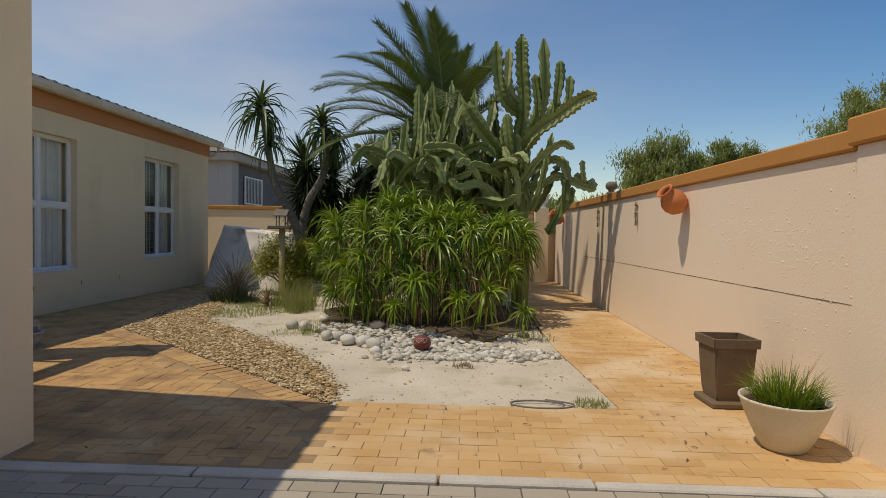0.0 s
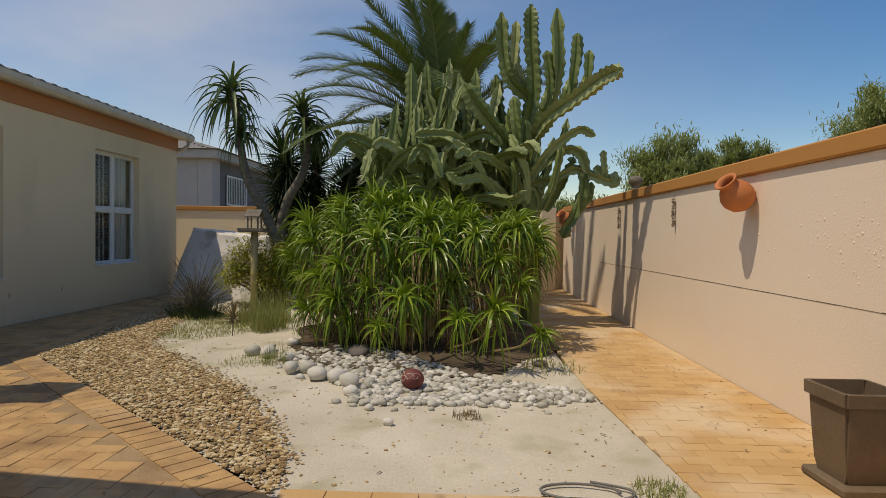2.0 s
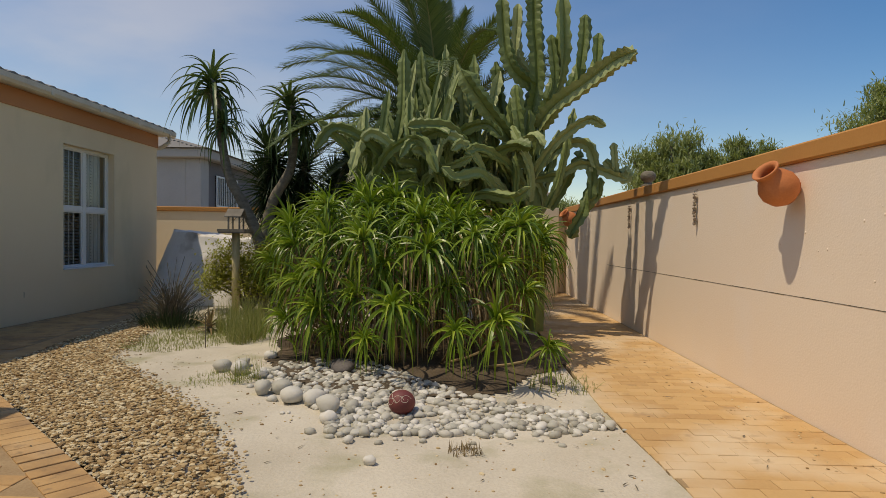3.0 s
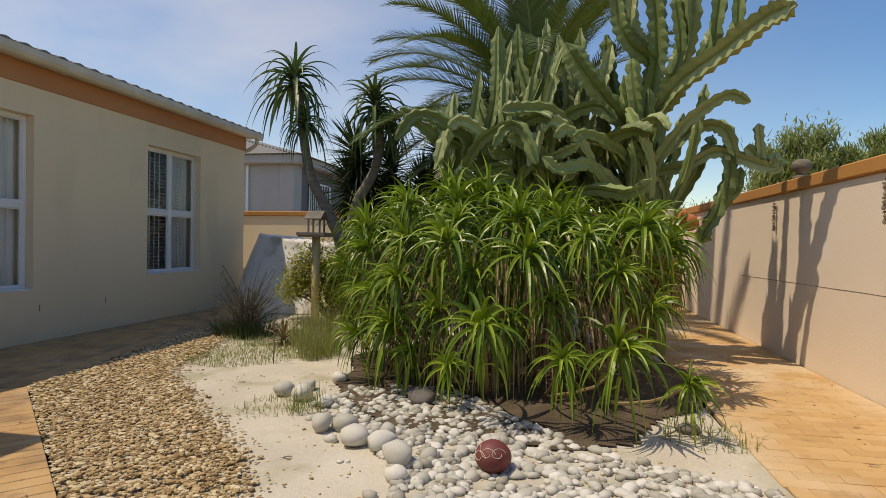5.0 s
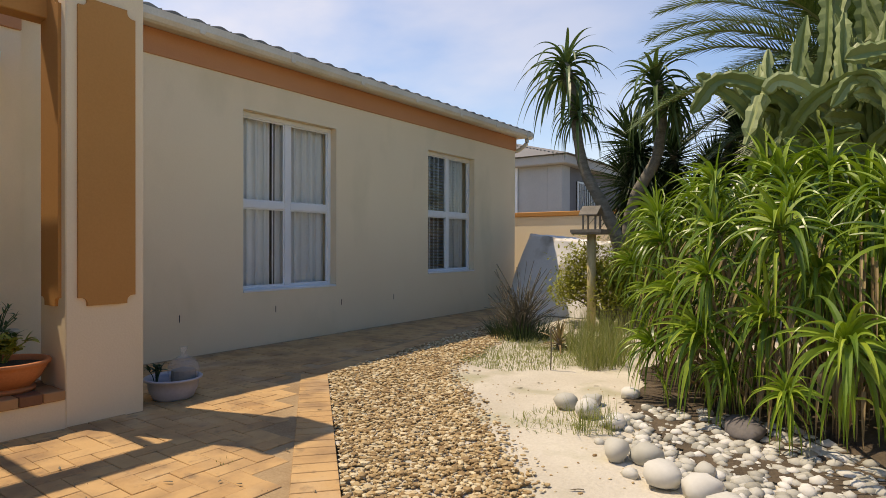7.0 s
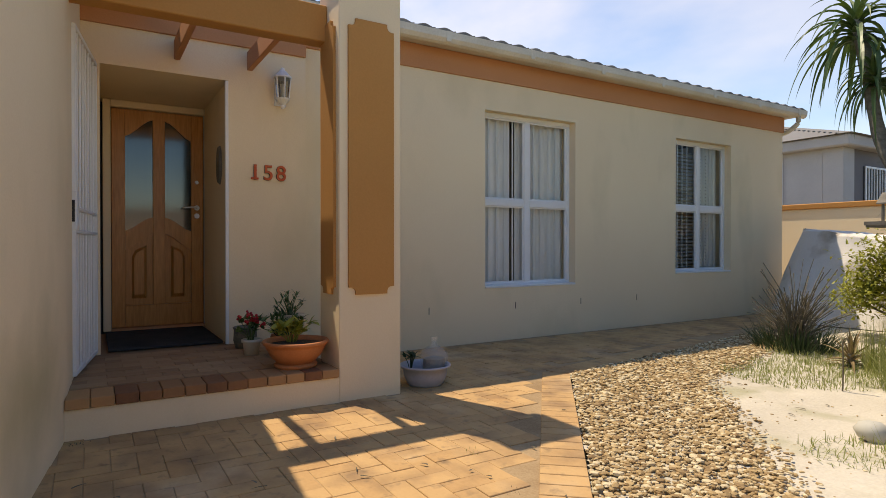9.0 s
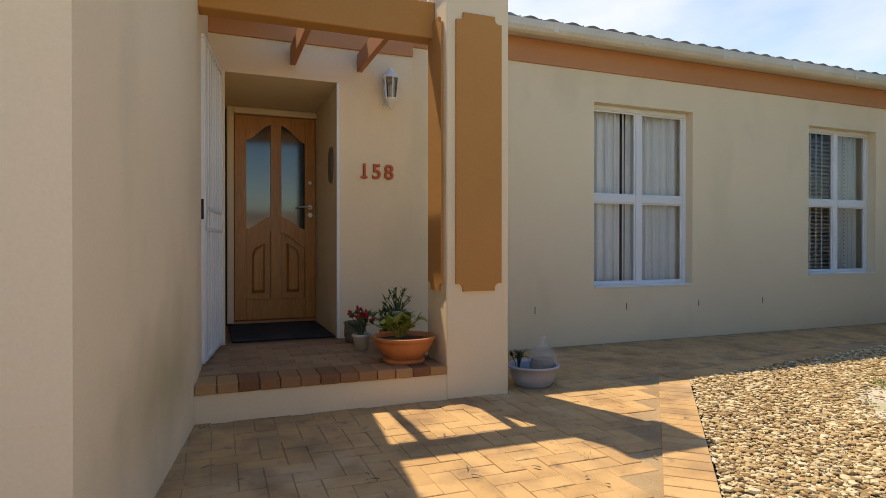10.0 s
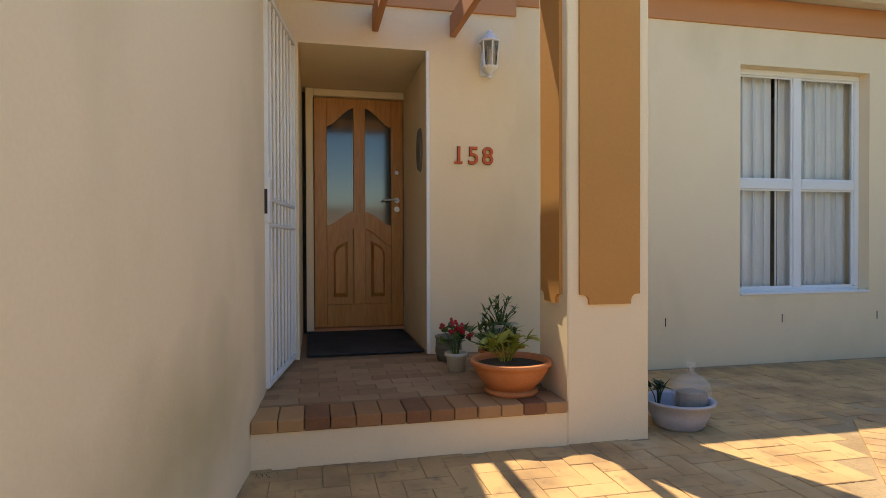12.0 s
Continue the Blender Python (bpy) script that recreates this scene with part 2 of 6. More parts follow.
M_SHRUB = mat("yellow_green_leaf", (0.16, 0.18, 0.02), (0.30, 0.31, 0.05), 0.6, 4.0, 30, 0.1, 0.001, piece="island", c3=(0.45, 0.43, 0.09), through=0.2)
M_OLIVE = mat("grey_green_leaf", (0.15, 0.19, 0.07), (0.24, 0.285, 0.11), 0.65, 0.8, 8, 0.1, 0.001, piece="island", c3=(0.36, 0.38, 0.18), through=0.35)
M_GRASS = mat("fine_grass", (0.17, 0.21, 0.06), (0.27, 0.30, 0.10), 0.7, 3.0, 30, 0.0, 0.001, piece="island", c3=(0.46, 0.43, 0.22), through=0.25)
M_TWIG = mat("dry_twig", (0.10, 0.085, 0.055), (0.19, 0.165, 0.115), 0.9, 6.0, 40, 0.2, 0.001, piece="island")
M_RED = mat("red_petal", (0.42, 0.02, 0.025), (0.60, 0.05, 0.05), 0.6, 5.0, 40, 0.1, 0.001)
M_ORANGE = mat("orange_red_number_paint", (0.52, 0.075, 0.02), (0.62, 0.11, 0.03), 0.5, 5.0, 60, 0.1, 0.001)
M_BLACK = mat("black_edge_paint", (0.015, 0.012, 0.012), (0.03, 0.025, 0.022), 0.5, 5.0, 60, 0.1, 0.001)
M_MAT = mat("dark_doormat", (0.018, 0.018, 0.02), (0.045, 0.045, 0.045), 0.98, 6.0, 120, 0.8, 0.006)
M_CHROME = mat("brushed_steel", (0.58, 0.57, 0.55), (0.68, 0.67, 0.65), 0.28, 4.0, 60, 0.05, 0.001, metal=1.0)
M_COVER = stained(mat("off_white_canvas", (0.66, 0.63, 0.58), (0.78, 0.75, 0.70), 0.85, 1.4, 60, 0.4, 0.003), (0.36, 0.31, 0.25), (2, 0, 1), 2.4, 0.54, 0.72)
M_CURTAIN = mat("pale_curtain", (0.76, 0.75, 0.72), (0.84, 0.83, 0.80), 0.9, 4.0, 80, 0.2, 0.002)
M_BLIND = mat("dark_blind_slat", (0.30, 0.28, 0.26), (0.42, 0.40, 0.37), 0.6, 4.0, 50, 0.1, 0.001)
# indoor dimness is put into the base colour of the room surfaces
M_ROOMDIM = mat("room_dimness_tone", (0.16, 0.15, 0.13), (0.22, 0.20, 0.18), 0.9, 1.0, 20, 0.1, 0.001)
M_NBGREY = mat("grey_house_paint", (0.135, 0.125, 0.125), (0.18, 0.17, 0.17), 0.85, 1.0, 40, 0.2, 0.002)
M_NBPALE = mat("pale_house_paint", (0.40, 0.38, 0.36), (0.48, 0.46, 0.43), 0.85, 1.0, 40, 0.2, 0.002)
M_BALL = mat("maroon_ball_rubber", (0.14, 0.035, 0.035), (0.20, 0.055, 0.05), 0.6, 8.0, 60, 0.3, 0.002)
M_HOSE = mat("grey_hose", (0.13, 0.125, 0.11), (0.2, 0.19, 0.17), 0.6, 5.0, 50, 0.1, 0.001)
M_SHELLS = mat("strung_shells", (0.16, 0.12, 0.085), (0.40, 0.34, 0.26), 0.7, 30.0, 90, 0.3, 0.002)
M_FAR = mat("far_hedge", (0.05, 0.085, 0.03), (0.11, 0.15, 0.055), 0.8, 2.0, 10, 0.6, 0.03)


def glass(name, tint, rough=0.0, ior=1.45):
    m = bpy.data.materials.new(name)
    m.use_nodes = True
    n, l = m.node_tree.nodes, m.node_tree.links
    n.remove(n["Principled BSDF"])
    tr, gl, ms, fr = n.new("ShaderNodeBsdfTransparent"), n.new("ShaderNodeBsdfGlossy"), n.new("ShaderNodeMixShader"), n.new("ShaderNodeFresnel")
    fr.inputs[0].default_value = ior
    tr.inputs[0].default_value = (*tint, 1)
    gl.inputs["Roughness"].default_value = rough
    l.new(fr.outputs[0], ms.inputs[0])
    l.new(tr.outputs[0], ms.inputs[1])
    l.new(gl.outputs[0], ms.inputs[2])
    l.new(ms.outputs[0], n["Material Output"].inputs[0])
    return m


M_GLASS = glass("window_glass", (0.96, 0.97, 0.97), 0.0, 1.28)
M_DOORGLASS = glass("tinted_door_glass", (0.16, 0.19, 0.22), 0.10, 1.95)
M_LAMPGLASS = glass("lamp_glass", (0.8, 0.8, 0.78), 0.1)
M_PLASTIC = mat("cloudy_plastic_film", (0.62, 0.62, 0.62), (0.72, 0.72, 0.72), 0.25, 9.0, 50, 0.3, 0.004)
M_PLASTIC.node_tree.nodes["Principled BSDF"].inputs["Alpha"].default_value = 0.17


# ---- builders ----
def part(name, bm, material, parent=None, label="", smooth=False):
    me = bpy.data.meshes.new(name)
    if smooth:
        for f in bm.faces:
            f.smooth = True
    bm.to_mesh(me)
    bm.free()
    me.materials.append(material)
    ob = new(name, me)
    if parent:
        ob.parent = parent
    if label:
        ob["label"] = label
    return ob


def from_lists(name, vs, fs, material, parent=None, label="", smooth=False):
    me = bpy.data.meshes.new(name)
    me.from_pydata(vs, [], fs)
    if smooth:
        me.polygons.foreach_set("use_smooth", [True] * len(me.polygons))
    me.materials.append(material)
    me.update()
    ob = new(name, me)
    if parent:
        ob.parent = parent
    if label:
        ob["label"] = label
    return ob


def thing(name, x, y, z, label, category, group="", rz=0):
    ob = new(name)
    ob.empty_display_size = 0.1
    ob.matrix_basis = pose(x, y, z, 0, 0, rz)
    return tagged(ob, label, category, group)


def box(bm, x0, y0, z0, x1, y1, z1, bevel=0.0, seg=1):
    r = bmesh.ops.create_cube(bm, size=1)
    vs = r["verts"]
    for v in vs:
        v.co = Vector((x0 + (v.co.x + 0.5) * (x1 - x0), y0 + (v.co.y + 0.5) * (y1 - y0), z0 + (v.co.z + 0.5) * (z1 - z0)))
    if bevel:
        es = list({e for v in vs for e in v.link_edges})
        bmesh.ops.bevel(bm, geom=es, offset=bevel, segments=seg, affect="EDGES", profile=0.6)
    return bm


def boxes(*rows, bevel=0.0):
    bm = bmesh.new()
    for r in rows:
        box(bm, *r, bevel=bevel)
    return bm


def prism(bm, poly, z0, z1):
    """An upright prism on a polygon given counter-clockwise."""
    a = [bm.verts.new((x, y, z0)) for x, y in poly]
    b = [bm.verts.new((x, y, z1)) for x, y in poly]
    n = len(poly)
    bm.faces.new(b)
    bm.faces.new(a[::-1])
    for i in range(n):
        bm.faces.new((a[i], a[(i + 1) % n], b[(i + 1) % n], b[i]))
    return bm


def lathe(bm, profile, n=28, at=(0, 0, 0), squash=1.0):
    rings = []
    for r, z in profile:
        rings.append([bm.verts.new((at[0] + r * math.cos(2 * math.pi * i / n), at[1] + squash * r * math.sin(2 * math.pi * i / n), at[2] + z)) for i in range(n)] if r > 1e-5 else [bm.verts.new((at[0], at[1], at[2] + z))])
    for a, b in zip(rings, rings[1:]):
        for i in range(n):
            j = (i + 1) % n
            if len(a) == 1 and len(b) == 1:
                continue
            if len(a) == 1:
                bm.faces.new((a[0], b[j], b[i]))
            elif len(b) == 1:
                bm.faces.new((a[i], a[j], b[0]))
            else:
                bm.faces.new((a[i], a[j], b[j], b[i]))
    bmesh.ops.recalc_face_normals(bm, faces=bm.faces)
    return bm


def smooth_path(pts, n):
    """Catmull-Rom through the points."""
    p = [Vector(q) for q in pts]
    p = [2 * p[0] - p[1]] + p + [2 * p[-1] - p[-2]]
    out = []
    segs = len(p) - 3
    for k in range(n + 1):
        u = k / n * segs
        i = min(int(u), segs - 1)
        t = u - i
        a, b, c, d = p[i:i + 4]
        out.append(0.5 * ((2 * b) + (c - a) * t + (2 * a - 5 * b + 4 * c - d) * t * t + (3 * b - a - 3 * c + d) * t ** 3))
    return out


def tube(bm, path, radius, n=8, star=0.0, ribs=4, wave=0.0, twist=0.0):
    """Sweep a ring, or a ribbed star, along a path; radius is a number or a function of 0..1."""
    rings = []
    up = Vector((0.31, 0.17, 0.93))
    m = len(path) - 1
    for k, p in enumerate(path):
        d = (path[min(k + 1, m)] - path[max(k - 1, 0)]).normalized()
        s = d.cross(up)
        if s.length < 0.05:
            s = d.cross(Vector((1, 0, 0)))
        s.normalize()
        w = s.cross(d)
        r = radius(k / m) if callable(radius) else radius
        ring = []
        for i in range(n):
            a = 2 * math.pi * i / n + twist * k / m
            q = r
            if star:
                tip = 0.5 + 0.5 * math.cos(ribs * (a - twist * k / m))
                q = r * (1 - star + star * tip ** 1.6)
                q += r * wave * (tip ** 3) * (1 if k % 2 else -1)
            ring.append(bm.verts.new(p + q * (math.cos(a) * s + math.sin(a) * w)))
        rings.append(ring)
    for a, b in zip(rings, rings[1:]):
        for i in range(n):
            j = (i + 1) % n
            bm.faces.new((a[i], b[i], b[j], a[j]))
    bm.faces.new(rings[0])
    bm.faces.new(rings[-1][::-1])
    return bm


def add_leaf(vs, fs, base, out, up, length, width, droop, seg=6, fold=0.25, thick=0.0):
    """One tapering, arching leaf with a folded cross-section."""
    side = out.cross(up)
    if side.length < 1e-3:
        side = Vector((1, 0, 0))
    side.normalize()
    d = out.copy()
    p = base.copy()
    i0 = len(vs)
    for k in range(seg + 1):
        t = k / seg
        w = width * (1 - t ** 1.7) * (0.75 + 0.6 * t * (1 - t)) + 0.001
        nrm = side.cross(d).normalized()
        vs.append(tuple(p - side * w * 0.5 + nrm * w * fold))
        vs.append(tuple(p - nrm * thick * (1 - t)))
        vs.append(tuple(p + side * w * 0.5 + nrm * w * fold))
        p = p + d * (length / seg)
        d = (d + Vector((0, 0, -droop / seg))).normalized()
    for k in range(seg):
        a = i0 + 3 * k
        fs.append((a, a + 1, a + 4, a + 3))
        fs.append((a + 1, a + 2, a + 5, a + 4))


def rosette_mesh(name, material, rng, leaves, length, width, droop, lift=(-0.15, 0.95), seg=6, fold=0.25, stem=0.12, curl=0.3):
    vs, fs = [], []
    for i in range(leaves):
        t = (i + 0.5) / leaves
        a = i * 2.39996 + rng.uniform(-0.25, 0.25)
        el = lift[0] + (lift[1] - lift[0]) * t ** 1.3 + rng.uniform(-0.12, 0.12)
        el *= math.pi / 2
        out = Vector((math.cos(a) * math.cos(el), math.sin(a) * math.cos(el), math.sin(el)))
        base = Vector((math.cos(a) * 0.015, math.sin(a) * 0.015, -stem * (1 - t)))
        add_leaf(vs, fs, base, out, Vector((0, 0, 1)), length * rng.uniform(0.75, 1.1) * (1.05 - 0.4 * t), width * rng.uniform(0.8, 1.15), droop * rng.uniform(0.6, 1.3) * (1.1 - 0.5 * t), seg, fold)
    me = bpy.data.meshes.new(name)
    me.from_pydata(vs, [], fs)
    me.materials.append(material)
    me.update()
    return me


def piece(name, me, parent, m, label=""):
    ob = new(name, me)
    ob.parent = parent
    ob.matrix_basis = m
    if label:
        ob["label"] = label
    return ob


def stone_verts(rng, sub=1):
    bm = bmesh.new()
    bmesh.ops.create_icosphere(bm, subdivisions=sub, radius=1)
    off = Vector((rng.uniform(0, 50), rng.uniform(0, 50), rng.uniform(0, 50)))
    for v in bm.verts:
        v.co *= 1 + 0.42 * noise.noise(v.co * 1.1 + off)
    vs = [tuple(v.co) for v in bm.verts]
    fs = [tuple(v.index for v in f.verts) for f in bm.faces]
    bm.free()
    return vs, fs


def wall_with_holes(name, axis_x, thick, y0, y1, z0, z1, holes, material, label):
    """A wall facing +x whose face lies at axis_x; holes are (ya, yb, za, zb)."""
    ys = sorted({y0, y1, *[h[0] for h in holes], *[h[1] for h in holes]})
    zs = sorted({z0, z1, *[h[2] for h in holes], *[h[3] for h in holes]})
    bm = bmesh.new()
    vv = {}

    def v(x, y, z):
        k = (round(x, 4), round(y, 4), round(z, 4))
        if k not in vv:
            vv[k] = bm.verts.new(k)
        return vv[k]

    def solid(i, j):
        if not (0 <= i < len(ys) - 1 and 0 <= j < len(zs) - 1):
            return False
        cy, cz = (ys[i] + ys[i + 1]) / 2, (zs[j] + zs[j + 1]) / 2
        return not any(h[0] < cy < h[1] and h[2] < cz < h[3] for h in holes)

    X0, X1 = axis_x - thick, axis_x
    for i in range(len(ys) - 1):
        for j in range(len(zs) - 1):
            if not solid(i, j):
                continue
            a, b, c, d = ys[i], ys[i + 1], zs[j], zs[j + 1]
            bm.faces.new((v(X1, a, c), v(X1, b, c), v(X1, b, d), v(X1, a, d)))
            bm.faces.new((v(X0, a, c), v(X0, a, d), v(X0, b, d), v(X0, b, c)))
            for di, dj, q in ((-1, 0, ((a, c), (a, d))), (1, 0, ((b, d), (b, c))), (0, -1, ((b, c), (a, c))), (0, 1, ((a, d), (b, d)))):
                if not solid(i + di, j + dj):
                    (ya, za), (yb, zb) = q
                    bm.faces.new((v(X1, ya, za), v(X1, yb, zb), v(X0, yb, zb), v(X0, ya, za)))
    bmesh.ops.recalc_face_normals(bm, faces=bm.faces)
    return tagged(part(name, bm, material), label, "wall", kind="structure")


# ---- ground ----
rng = random.Random(5)
ob = part("ground", boxes((-2500, -2500, -0.5, 2500, 2500, -0.075)), M_EARTH)
tagged(ob, "dry bare earth reaching to the horizon", "ground", kind="structure")


def inside(poly, x, y):
    c = False
    j = len(poly) - 1
    for i in range(len(poly)):
        (xi, yi), (xj, yj) = poly[i], poly[j]
        if (yi > y) != (yj > y) and x < (xj - xi) * (y - yi) / (yj - yi) + xi:
            c = not c
        j = i
    return c


WALL_E, HOUSE_X, BACK_Y, HOUSE_N = 2.34, -5.68, 15.5, 13.28
GRAVEL = [(-0.86, 4.50), (-0.92, 4.95), (-1.20, 5.45), (-1.70, 6.30), (-2.45, 7.05), (-3.25, 7.85), (-3.45, 8.3), (-3.7, 9.2), (-4.0, 10.6), (-4.75, 11.7), (-4.42, 9.65), (-4.05, 7.28), (-2.20, 5.67), (-1.89, 5.40)]
BED = [(-0.86, 4.50), (1.19, 4.62), (1.05, 6.5), (1.0, 8.5), (1.05, 15.45), (-5.6, 15.45), (-5.6, 13.35), (-4.9, 13.3), (-4.75, 11.7), (-4.42, 9.65), (-4.05, 7.28), (-2.20, 5.67), (-1.89, 5.40)]


def bed_height(x, y):
    mound = 0.10 * math.exp(-((x + 0.5) ** 2 / 2.2 + (y - 8.8) ** 2 / 2.0))
    fade = max(0.0, min(1.0, (y - 4.5) / 0.6)) * max(0.0, min(1.0, (1.1 - x) / 0.3))
    n = noise.fractal(Vector((x * 1.4, y * 1.4, 0)), 0.8, 2.2, 4) * 0.022 + noise.noise(Vector((x * 14, y * 14, 3))) * 0.004
    return -0.012 + fade * (mound + n)


def sheet(name, poly, height, material, step, label, category):
    xs, ys = [p[0] for p in poly], [p[1] for p in poly]
    bm = bmesh.new()
    vv = {}
    nx, ny = int((max(xs) - min(xs)) / step) + 1, int((max(ys) - min(ys)) / step) + 1

    def v(i, j):
        if (i, j) not in vv:
            x, y = min(xs) + i * step, min(ys) + j * step
            vv[i, j] = bm.verts.new((x, y, height(x, y)))
        return vv[i, j]

    for i in range(nx):
        for j in range(ny):
            if inside(poly, min(xs) + (i + 0.5) * step, min(ys) + (j + 0.5) * step):
                bm.faces.new((v(i, j), v(i + 1, j), v(i + 1, j + 1), v(i, j + 1)))
    return tagged(part(name, bm, material, smooth=True), label, category, kind="structure")


def mould_height(x, y):
    return bed_height(x, y) + 0.014


MOULD = [(-0.40 + (1.5 + 0.1 * math.sin(k * 2.3)) * math.cos(k * 0.2618), 8.75 + (1.95 + 0.12 * math.sin(k * 1.7)) * math.sin(k * 0.2618)) for k in range(24)]
sheet("sand_bed", BED, bed_height, M_SAND, 0.05, "pale dry sand of a garden bed with faint tracks", "sand")
PAVED = [(-5.66, 3.3), (WALL_E, 3.3), (WALL_E, 15.5), (1.035, 15.5), (1.04, 6.5), (1.17, 4.6), (-0.87, 4.49), (-1.90, 5.385), (-2.21, 5.655), (-4.06, 7.265), (-4.43, 9.64), (-4.76, 11.7), (-4.9, 13.3), (-5.66, 13.3)]
ob = part("pavement_bedding", prism(bmesh.new(), PAVED, -0.12, -0.005), M_JOINT)
tagged(ob, "sandy bedding and joints under the clay pavers", "pavement", kind="structure")
ob = part("driveway_bedding", boxes((-2.3, -6.0, -0.12, WALL_E, 3.25, -0.022)), M_JOINT)
tagged(ob, "sandy bedding under the grey drive pavers", "pavement", kind="structure")

sheet("leaf_mould", MOULD, mould_height, M_MULCH, 0.05, "dark leaf mould and soil under the bush", "soil")
# kerb of pale concrete lengths between drive and paved court
kerb = thing("kerb", 0, 3.3, 0, "pale cracked concrete edging strip between two pavings", "kerb")
kerb["kind"] = "structure"
x = -2.34
while x < 2.25:
    ln = rng.uniform(0.75, 1.25)
    x2 = min(x + ln, WALL_E - 0.05)
    ob = part("kerb_stone", boxes((x + 0.006, -0.045 + rng.uniform(-0.006, 0.006), -0.08, x2 - 0.006, 0.045, 0.012 + rng.uniform(-0.006, 0.006)), bevel=0.008), M_KERB, kerb)
    x = x2

# ---- boundary walls ----
def straight_wall(name, x0, y0, x1, y1, z1, material, label):
    ob = part(name, boxes((x0, y0, -0.1, x1, y1, z1), bevel=0.006), material)
    return tagged(ob, label, "wall", kind="structure")


COP = 1.745
straight_wall("wall_east", WALL_E, 3.93, WALL_E + 0.22, BACK_Y, COP, M_PINK, "long plastered garden wall in pinkish beige with peeling spots")
straight_wall("wall_east_pier", WALL_E - 0.045, -8.0, WALL_E + 0.24, 3.93, COP + 0.02, M_PINK, "thicker pinkish beige length of the garden wall")
for nm, x0, y0, x1, y1, z0, z1 in (("coping_east", WALL_E - 0.035, 3.97, WALL_E + 0.26, BACK_Y, COP, COP + 0.125), ("coping_pier", WALL_E - 0.085, -8.0, WALL_E + 0.29, 3.97, COP + 0.02, COP + 0.18)):
    ob = part(nm, boxes((x0, y0, z0, x1, y1, z1), bevel=0.012), M_OCHRE)
    tagged(ob, "ochre painted coping on the garden wall", "coping", kind="structure")
straight_wall("wall_north", -12.0, BACK_Y, WALL_E + 0.22, BACK_Y + 0.22, 1.70, M_CREAM, "cream plastered rear garden wall")
ob = part("coping_north", boxes((-12.0, BACK_Y - 0.035, 1.70, WALL_E + 0.26, BACK_Y + 0.26, 1.80), bevel=0.012), M_OCHRE)
tagged(ob, "ochre coping on the rear garden wall", "coping", kind="structure")
# shallow horizontal crack and paint blisters on the east wall
bm = bmesh.new()
pts = [(WALL_E, 3.94 + i * 0.2, 0.832 - 0.001 * i + 0.004 * noise.noise(Vector((i * 0.7, 0, 0)))) for i in range(40)]
for a, b in zip(pts, pts[1:]):
    box(bm, WALL_E - 0.002, a[1], min(a[2], b[2]) - 0.0016, WALL_E + 0.01, b[1], max(a[2], b[2]) + 0.0016)
ob = part("wall_crack", bm, M_TWIG)
tagged(ob, "thin horizontal crack along the plastered wall", "crack", kind="structure")
bm = bmesh.new()
for cy, cz, n, sp in ((4.7, 1.25, 80, 0.22), (5.2, 1.12, 50, 0.2), (4.3, 1.0, 60, 0.25), (4.0, 0.75, 30, 0.2), (5.6, 1.3, 30, 0.18), (4.6, 0.55, 22, 0.2), (6.3, 1.0, 10, 0.2), (3.9, 1.4, 30, 0.15)):
    for i in range(n):
        y, z, r = rng.gauss(cy, sp), rng.gauss(cz, sp * 0.6), rng.uniform(0.003, 0.009)
        if 3.96 < y < 7.5 and 0.1 < z < 1.65:
            bmesh.ops.create_icosphere(bm, subdivisions=1, radius=1, matrix=Matrix.Translation((WALL_E, y, z)) @ Matrix.Diagonal((0.0035, r, r * rng.uniform(0.7, 1.6), 1)))
ob = part("paint_blisters", bm, M_PINK, smooth=True)
tagged(ob, "blistered paint spots on the garden wall", "blisters", kind="stuff")

# ---- house ----
W1 = (7.59, 8.89, 0.565, 2.475)
W2 = (10.71, 11.94, 0.645, 2.47)
wall_with_holes("wall_west", HOUSE_X, 0.24, 5.6, HOUSE_N, -0.1, 2.785, [W1, W2], M_CREAM, "cream plastered house wall with two deep windows")
ob = part("eave_band", boxes((HOUSE_X - 0.24, 5.6, 2.785, HOUSE_X + 0.02, HOUSE_N + 0.02, 3.02), bevel=0.004), M_BAND)
tagged(ob, "terracotta painted band under the eaves", "band", kind="structure")
ob = part("wall_house_end", boxes((-12.0, HOUSE_N - 0.24, -0.1, HOUSE_X - 0.241, HOUSE_N, 3.0)), M_CREAM)
tagged(ob, "cream plastered end wall of the house", "wall", kind="structure")
ob = part("wall_house_inner", boxes((-9.6, 5.0, -0.1, -9.4, HOUSE_N - 0.24, 3.0)), M_ROOMDIM)
tagged(ob, "inner wall of the rooms, dimness put into its colour", "wall", kind="structure")
ob = part("wall_house_partition", boxes((-9.4, 9.6, 0.0, HOUSE_X - 0.25, 9.75, 2.9)), M_ROOMDIM)
tagged(ob, "partition between two rooms, dimness put into its colour", "wall", kind="structure")
ob = part("ceiling", boxes((-9.4, 5.1, 2.75, HOUSE_X - 0.245, HOUSE_N - 0.245, 2.85)), M_ROOMDIM)
tagged(ob, "plain ceiling of the rooms, dimness put into its colour", "ceiling", kind="structure")
ob = part("floor", boxes((-9.4, 5.1, -0.1, HOUSE_X - 0.245, HOUSE_N - 0.245, 0.15)), M_ROOMDIM)
tagged(ob, "floor of the rooms, dimness put into its colour", "floor", kind="structure")


